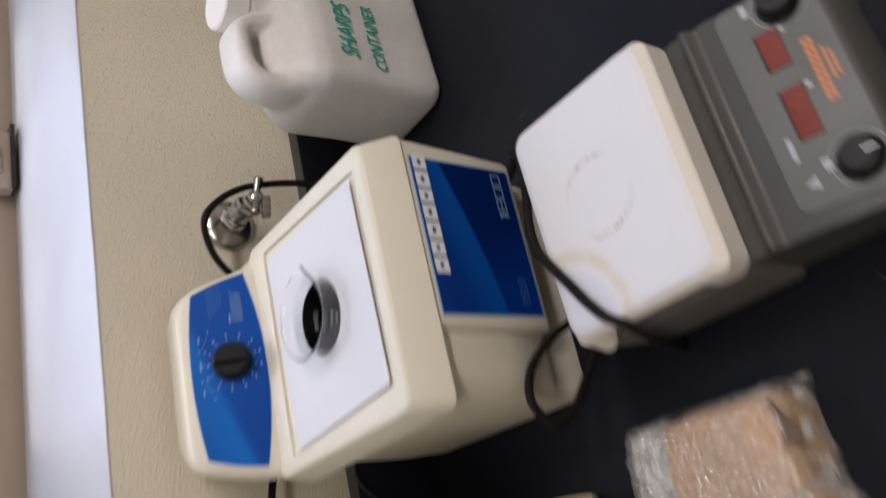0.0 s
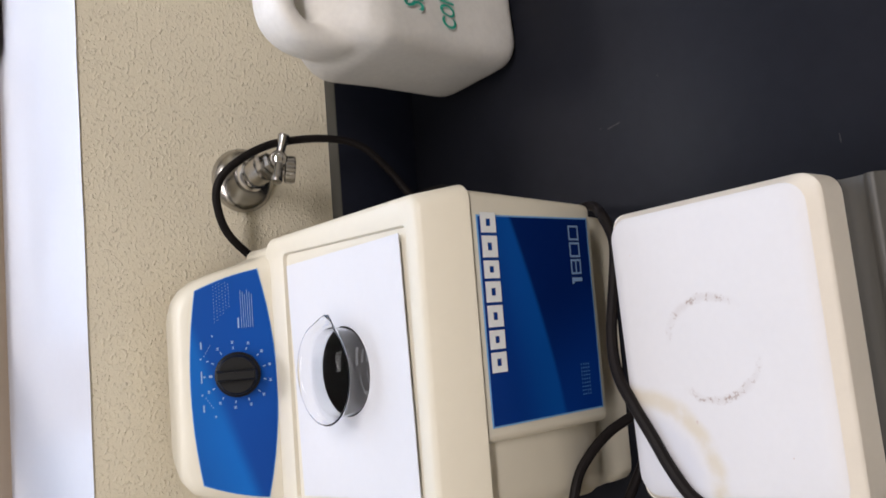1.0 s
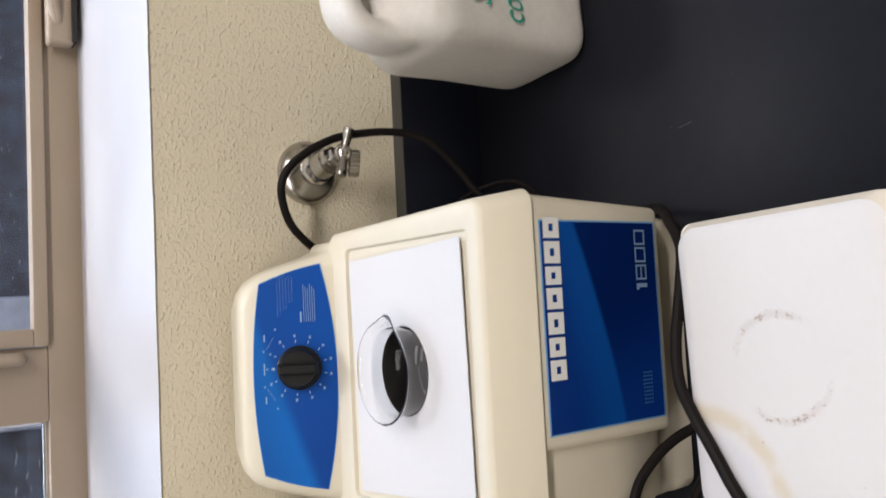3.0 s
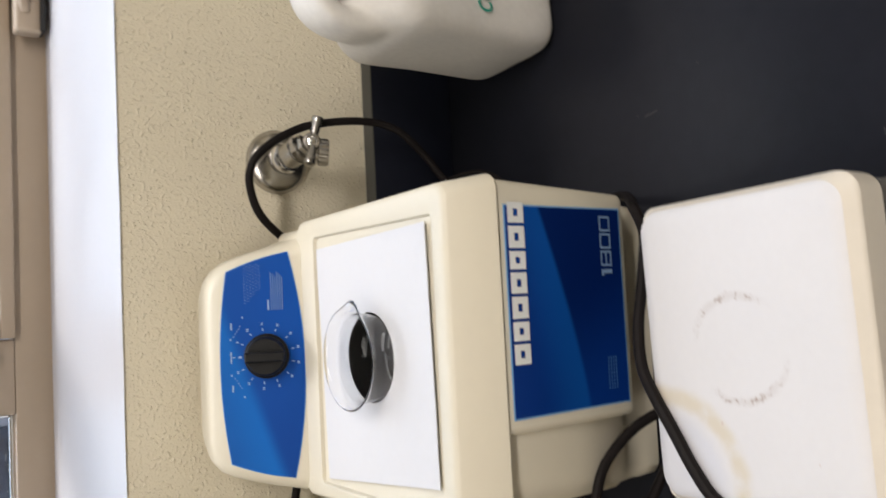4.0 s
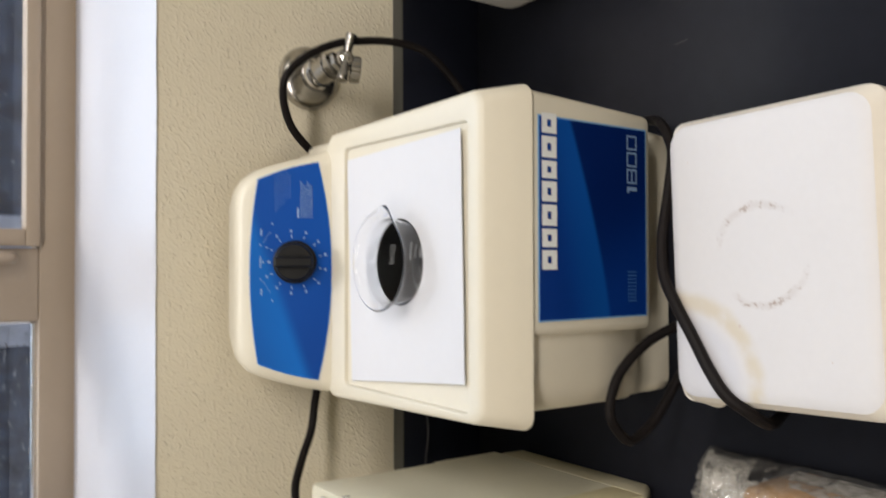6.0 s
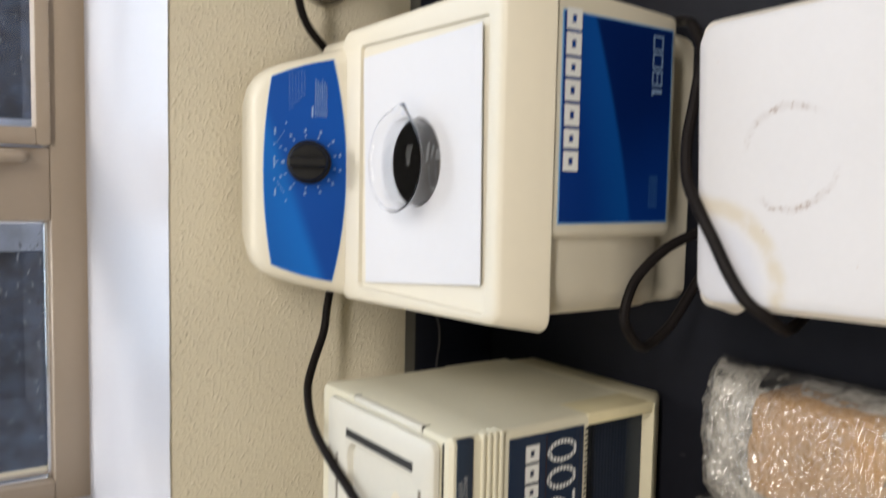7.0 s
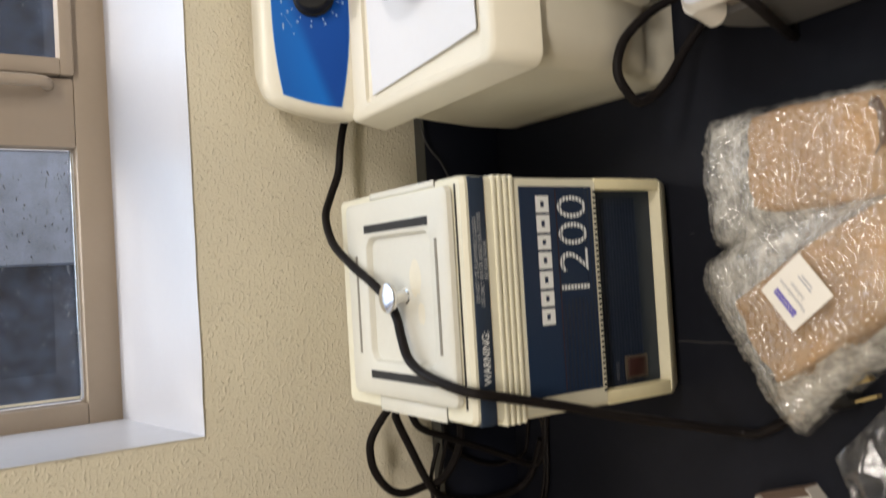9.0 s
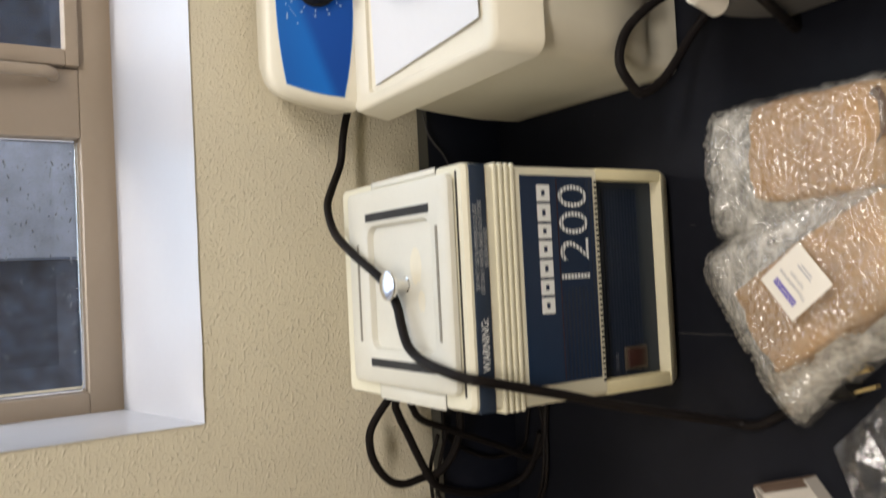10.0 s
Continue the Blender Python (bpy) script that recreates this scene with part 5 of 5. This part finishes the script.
def bubble_package(name, place, turn, w, d, h, core, seed, taper, label):
    """A kraft block in layers of bubble film: the outer sheet hugs the block and puffs out round it."""
    g = thing(name, place, label, "package", "wrapped packages")
    m = Matrix.Translation(place) @ Matrix.Rotation(radians(turn), 4, "Z")
    cw, cd, ox, oy = core

    def nz(x, y, f, k):
        return noise.noise(Vector((x * f, y * f, seed * 1.37 + k)))

    def step(v, lo, hi):
        t = max(0.0, min(1.0, (v - lo) / (hi - lo)))
        return t * t * (3 - 2 * t)

    def inside(x, y):
        """Distance inside the block's outline; below zero outside it."""
        return min(cw / 2 - abs(x - ox), cd / 2 - abs(y - oy))

    def skin(u, v):
        """The outer film's smooth height over a point of the unit square."""
        ru = 1 + 0.04 * noise.noise(Vector((v * 4, seed, 0.5 if u > 0 else 7.5)))
        rv = 1 + 0.04 * noise.noise(Vector((u * 4, seed + 3, 0.5 if v > 0 else 7.5)))
        x, y = u * w / 2 * ru * (1 + taper * v), v * d / 2 * rv
        edge = ((1 - abs(u) ** 6) * (1 - abs(v) ** 6)) ** 0.45
        margin = h * edge * (0.86 + 0.09 * nz(x, y, 20, 0))
        top = h * edge * (1.0 + 0.05 * nz(x, y, 14, 3))
        return x, y, margin + (max(top, margin) - margin) * step(inside(x, y), -0.008, 0.008), edge

    # the kraft block
    n, bm, grid = 44, bmesh.new(), []
    for i in range(n + 1):
        row = []
        for k in range(n + 1):
            fx, fy = 2 * i / n - 1, 2 * k / n - 1
            q = 1 - 0.10 * (fx * fy) ** 2 + 0.09 * nz(fx, fy, 2.6, 5)
            x, y = ox + cw * fx * q / 2, oy + cd * fy * q / 2
            u, v = max(-0.97, min(0.97, 2 * x / w / (1 + taper * 2 * y / d))), max(-0.97, min(0.97, 2 * y / d))
            top = skin(u, v)[2] - 0.0028 - 0.0022 * abs(nz(x, y, 26, 9)) - 0.010 * step(max(abs(fx), abs(fy)), 0.90, 1.0)
            rim = i in (0, n) or k in (0, n)
            row.append(bm.verts.new(m @ Vector((x, y, 0.002 if rim else max(0.004, top)))))
        grid.append(row)
    for a, c in zip(grid, grid[1:]):
        for k in range(n):
            bm.faces.new((a[k], a[k + 1], c[k + 1], c[k]))
    part("kraft_core", bm, KRAFT, g, "brown kraft wrapped contents")

    # the outer sheet with its bubbles
    nu, nv, pitch = int(w / 0.00090), int(d / 0.00090), 0.0068
    bm, grid = bmesh.new(), []
    for i in range(nu + 1):
        row = []
        for k in range(nv + 1):
            x, y, z, edge = skin(-0.9999 + 1.9998 * i / nu, -0.9999 + 1.9998 * k / nv)
            fold = 0.0012 * nz(x, y, 48, 11) - 0.0030 * max(0.0, 0.22 - abs(nz(x, y * 0.6, 30, 13))) / 0.22 * step(-inside(x, y), 0.0, 0.006)
            bx, by = x + 0.0075 * nz(x, y, 52, 15), y + 0.0075 * nz(x, y, 52, 17)
            ri = round(by / (pitch * 0.866))
            cx = bx / pitch + 0.5 * (ri % 2)
            rad = math.hypot(cx - round(cx), (by - ri * pitch * 0.866) / pitch)
            puff = 0.75 + 0.7 * noise.noise(Vector((round(cx) * 3.1, ri * 2.3, seed)))
            dome = max(0.0, 1 - (rad / 0.50) ** 2) * 0.0030 * max(0.25, min(1.0, puff))
            row.append(bm.verts.new(m @ Vector((x, y, max(0.0015, z + (fold + dome) * min(1.0, z / 0.012) + 0.0012)))))
        grid.append(row)
    for a, c in zip(grid, grid[1:]):
        for k in range(nv):
            bm.faces.new((a[k], a[k + 1], c[k + 1], c[k]))
    part("bubble_film", bm, BUBBLE, g, "clear bubble wrap film", 80, True)

    # folded layers between the block and the outer sheet
    for level, tag in ((0.90, 21), (0.60, 27)):
        n, bm, grid = 64, bmesh.new(), []
        for i in range(n + 1):
            row = []
            for k in range(n + 1):
                x, y, z, edge = skin(-0.97 + 1.94 * i / n, -0.97 + 1.94 * k / n)
                row.append((x, y, bm.verts.new(m @ Vector((x, y, max(0.001, z * level - 0.001 + 0.0020 * nz(x, y, 80, tag)))))))
            grid.append(row)
        for a, c in zip(grid, grid[1:]):
            for k in range(n):
                four = (a[k], a[k + 1], c[k + 1], c[k])
                if max(inside(q[0], q[1]) + 0.016 * nz(q[0], q[1], 45, 33) for q in four) < 0.006:
                    bm.faces.new([q[2] for q in four])
        for v in [v for v in bm.verts if not v.link_faces]:
            bm.verts.remove(v)
        part("inner_film", bm, BUBBLE_IN, g, "milky inner layers of bubble wrap", 80, True)

    # loose edge of the sheet round the foot
    n, bm, sk = 200, bmesh.new(), []
    for k in range(n):
        a = 2 * math.pi * k / n
        e = Vector((math.copysign(abs(math.cos(a)) ** 0.32, math.cos(a)) * w / 2, math.copysign(abs(math.sin(a)) ** 0.32, math.sin(a)) * d / 2, 0))
        e.x *= 1 + taper * 2 * e.y / d
        sk.append((e * 0.90, e * (1 + 0.03 * noise.noise(Vector((a * 14, seed, 0))) + 0.03 * noise.noise(Vector((a * 3, seed, 1))))))
    inner = [bm.verts.new(m @ (p + Vector((0, 0, h * 0.50)))) for p, _ in sk]
    outer = [bm.verts.new(m @ (q + Vector((0, 0, 0.004 + 0.010 * abs(nz(q.x, q.y, 60, 2)))))) for _, q in sk]
    for k in range(n):
        bm.faces.new((inner[k], inner[(k + 1) % n], outer[(k + 1) % n], outer[k]))
    part("film_edge", bm, BUBBLE, g, "crumpled outer edge of the film", 60, True)
    return g


p1 = bubble_package("wrapped_package", (-0.2385, -0.419, 0.0), 0, 0.112, 0.174, 0.055, (0.082, 0.116, 0.0085, -0.026), 2, 0.0, "kraft package in clear bubble wrap on the bench")
bubble_package("wrapped_package", (-0.3280, -0.4355, 0.0), 30, 0.1320, 0.188, 0.061, (0.078, 0.158, -0.010, -0.0125), 5, 0.2235, "labelled kraft package in clear bubble wrap on the bench")

bm, rng = bmesh.new(), random.Random(12)
rim = [Vector((-0.220 + 0.017 * (1 + 0.35 * math.sin(3 * a + 1)) * math.cos(a), -0.493 + 0.012 * (1 + 0.3 * math.sin(2 * a)) * math.sin(a), 0.0446 + rng.uniform(0, 0.0006))) for a in [2 * math.pi * k / 18 for k in range(18)]]
floor_ring = [Vector((-0.220, -0.493, 0.0430)) + (p - Vector((-0.220, -0.493, p.z))) * 0.55 for p in rim]
part("torn_opening", loft([rim, floor_ring], bottom=False), CARTON_IN, p1, "dark torn opening in the kraft wrapping", 60, True)

TC, TR, TU = Vector((-0.3275, -0.4386, 0.0690)), Vector((0.775, 0.63, -0.03)).normalized(), Vector((-0.60, 0.80, 0.05)).normalized()
TU = (TU - TR * TU.dot(TR)).normalized()
TN = TR.cross(TU)
tg = thing("paper_label", tuple(TC - TN * 0.001), "small white printed label stuck on the wrapped package", "label")
part("sheet", plate([TC + TR * a + TU * c for a, c in ((-0.0195, -0.0200), (0.0195, -0.0200), (0.0195, 0.0200), (-0.0195, 0.0200))], TN, 0.0004), LABEL, tg)
wordmark(tg, VIOLET, "violet maker's mark, a plain slit block", TC + TR * -0.0115 + TU * 0.0085, TR, TU, 0.023, 0.0046, 8, 0.0007)
part("print", lettering("Hexanediamine", 0.0046, TC + TU * 0.0020, TR, TU, align="CENTER", lift=0.0007), GREYTEXT, tg)
part("print", lettering("Solution", 0.0046, TC + TU * -0.0030, TR, TU, align="CENTER", lift=0.0007), GREYTEXT, tg)
part("small_print", bars([(-0.0075, -0.0095, 0.015, 0.0009), (-0.006, -0.0118, 0.012, 0.0009)], TC, TR, TU, 0.0007), GREYTEXT, tg)


def crumple(name, where, cells, amp, seed, mat, parent=None, label="", skew=0.35):
    """A sheet creased into flat facets: a jittered net of cells split into triangles, each slightly bowed."""
    rng = random.Random(seed)
    net = {}
    for i in range(cells + 1):
        for k in range(cells + 1):
            rim = i in (0, cells) or k in (0, cells)
            u, v = (i + (0 if rim else rng.uniform(-skew, skew))) / cells, (k + (0 if rim else rng.uniform(-skew, skew))) / cells
            p = where(u, v)
            p.z = max(0.0006, p.z + (0.0 if rim else rng.uniform(-amp, amp)))
            net[i, k] = p
    bm = bmesh.new()
    n = 5

    def triangle(a, b, c):
        up = (b - a).cross(c - a).normalized()
        rows = []
        for i in range(n + 1):
            row = []
            for k in range(n + 1 - i):
                s, t = i / n, k / n
                p = a + (b - a) * s + (c - a) * t
                bow = min(s, t, 1 - s - t)
                row.append(bm.verts.new(p + up * bow * (0.017 * noise.noise(p * 40 + Vector((seed, 0, 0))))))
            rows.append(row)
        for i in range(n):
            for k in range(n - i):
                bm.faces.new((rows[i][k], rows[i + 1][k], rows[i][k + 1]))
                if k < n - i - 1:
                    bm.faces.new((rows[i + 1][k], rows[i + 1][k + 1], rows[i][k + 1]))

    for i in range(cells):
        for k in range(cells):
            a, b, c, d = net[i, k], net[i + 1, k], net[i + 1, k + 1], net[i, k + 1]
            if rng.random() < 0.5:
                triangle(a, b, c)
                triangle(a, c, d)
            else:
                triangle(a, b, d)
                triangle(b, c, d)
    bmesh.ops.remove_doubles(bm, verts=bm.verts, dist=1e-5)
    return part(name, bm, mat, parent, label, 12, True)


def paper_dome(u, v):
    a, b = 2 * u - 1, 2 * v - 1
    r = math.hypot(a, b)
    k = max(abs(a), abs(b)) / r if r else 1
    a, b, r = a * (0.2 + 0.8 * k), b * (0.2 + 0.8 * k), max(abs(a), abs(b))
    x, y = -0.630 + 0.112 * a, -0.323 + 0.117 * b
    fold = 0.55 - abs(noise.noise(Vector((x * 16, y * 22, 3.3)))) * 2.2 + 0.5 * noise.noise(Vector((x * 9, y * 9, 8.1)))
    return Vector((x, y, (0.078 + 0.030 * fold) * max(0.0, 1 - r**4) ** 0.8))


tagged(crumple("kraft_paper", paper_dome, 9, 0.021, 8, PAPER_BROWN, skew=0.44), "crumpled brown kraft packing paper on the bench", "packing paper")

bag = thing("clear_bag", (-0.48, -0.53, 0.0), "clear crumpled plastic bag lying on the bench", "plastic bag")
BAG = [Vector(p) for p in ((-0.4510, -0.4330, 0.028), (-0.610, -0.476, 0.004), (-0.355, -0.520, 0.004), (-0.50, -0.66, 0.004))]


def bag_at(u, v, height):
    p = BAG[0] * (1 - u) * (1 - v) + BAG[1] * u * (1 - v) + BAG[2] * (1 - u) * v + BAG[3] * u * v
    return p + Vector((0, 0, height * min(1.0, 5 * min(u, v, 1 - u, 1 - v))))


crumple("top_sheet", lambda u, v: bag_at(u, v, 0.034), 9, 0.010, 5, CLEAR, bag)
crumple("under_sheet", lambda u, v: bag_at(u, v, -0.012), 8, 0.005, 6, CLEAR, bag)


def carton():
    """A crushed carton, open at one end and sinking towards the other."""
    c = thing("carton", (-0.52, -0.42, 0.0), "small white carton with an open brown end", "carton")
    e, l = Vector((0.30, -0.954, 0)), Vector((-0.763, -0.647, 0))
    o = Vector((-0.4952, -0.3554, 0.0))
    w, d, t = 0.0465, 0.098, 0.0012

    def pt(a, s, f):
        return o + e * a + l * s + Vector((0, 0, 0.0006 + f * (0.0170 - 0.130 * max(0.0, s))))

    def slab(name, a0, a1, s0, s1, f0, f1, mat, label=""):
        ring = lambda f: [pt(a0, s0, f), pt(a1, s0, f), pt(a1, s1, f), pt(a0, s1, f)]
        part(name, loft([ring(f0), ring(f1)]), mat, c, label)

    slab("bottom", 0, w, 0, d, 0.0, 0.05, CARTON)
    slab("top", 0.001, w, 0.0065, d, 0.95, 1.0, CARTON)
    slab("side", 0, t, 0, d, 0.05, 0.95, CARTON)
    slab("side", w - t, w, 0, d, 0.05, 0.95, CARTON)
    slab("back", t, w - t, d - t, d, 0.05, 0.95, CARTON)
    slab("open_end", 0, w, -t, 0, 0.0, 1.06, CARTON_IN, "brown board end standing open")
    slab("inside", t, w - t, 0.0005, 0.009, 0.05, 0.75, CARTON_IN, "brown inside")
    part("flap", loft([[pt(-0.003, 0.001, f), pt(-0.002, 0.001, f), pt(-0.009, 0.016, f), pt(-0.010, 0.016, f)] for f in (0.0, 0.96)]), CARTON, c, "folded white side flap")


carton()

# scratches and specks on the bench
bm = bmesh.new()
rng = random.Random(31)
for k in range(46):
    x, y, a, s = rng.uniform(-0.6, 0.5), rng.uniform(-0.62, -0.05), rng.uniform(0, 3.14), rng.choice((0.0006, 0.0007, 0.003, 0.007))
    dx, dy = s * math.cos(a), s * math.sin(a)
    ox, oy = -0.00022 * math.sin(a), 0.00022 * math.cos(a)
    bm.faces.new([bm.verts.new((x + q * dx + r * ox, y + q * dy + r * oy, 0.0003)) for q, r in ((-1, -1), (1, -1), (1, 1), (-1, 1))])
for k in range(12):
    x, y = -0.3745 + 0.0003 * math.sin(k), -0.270 - 0.006 * k
    bm.faces.new([bm.verts.new(q) for q in ((x, y, 0.0003), (x + 0.0006, y, 0.0003), (x + 0.0006, y - 0.0062, 0.0003), (x, y - 0.0062, 0.0003))])
tagged(part("bench_scratches", bm, GREY, smooth=10), "pale specks and scratches on the black bench", "scratches", kind="stuff")
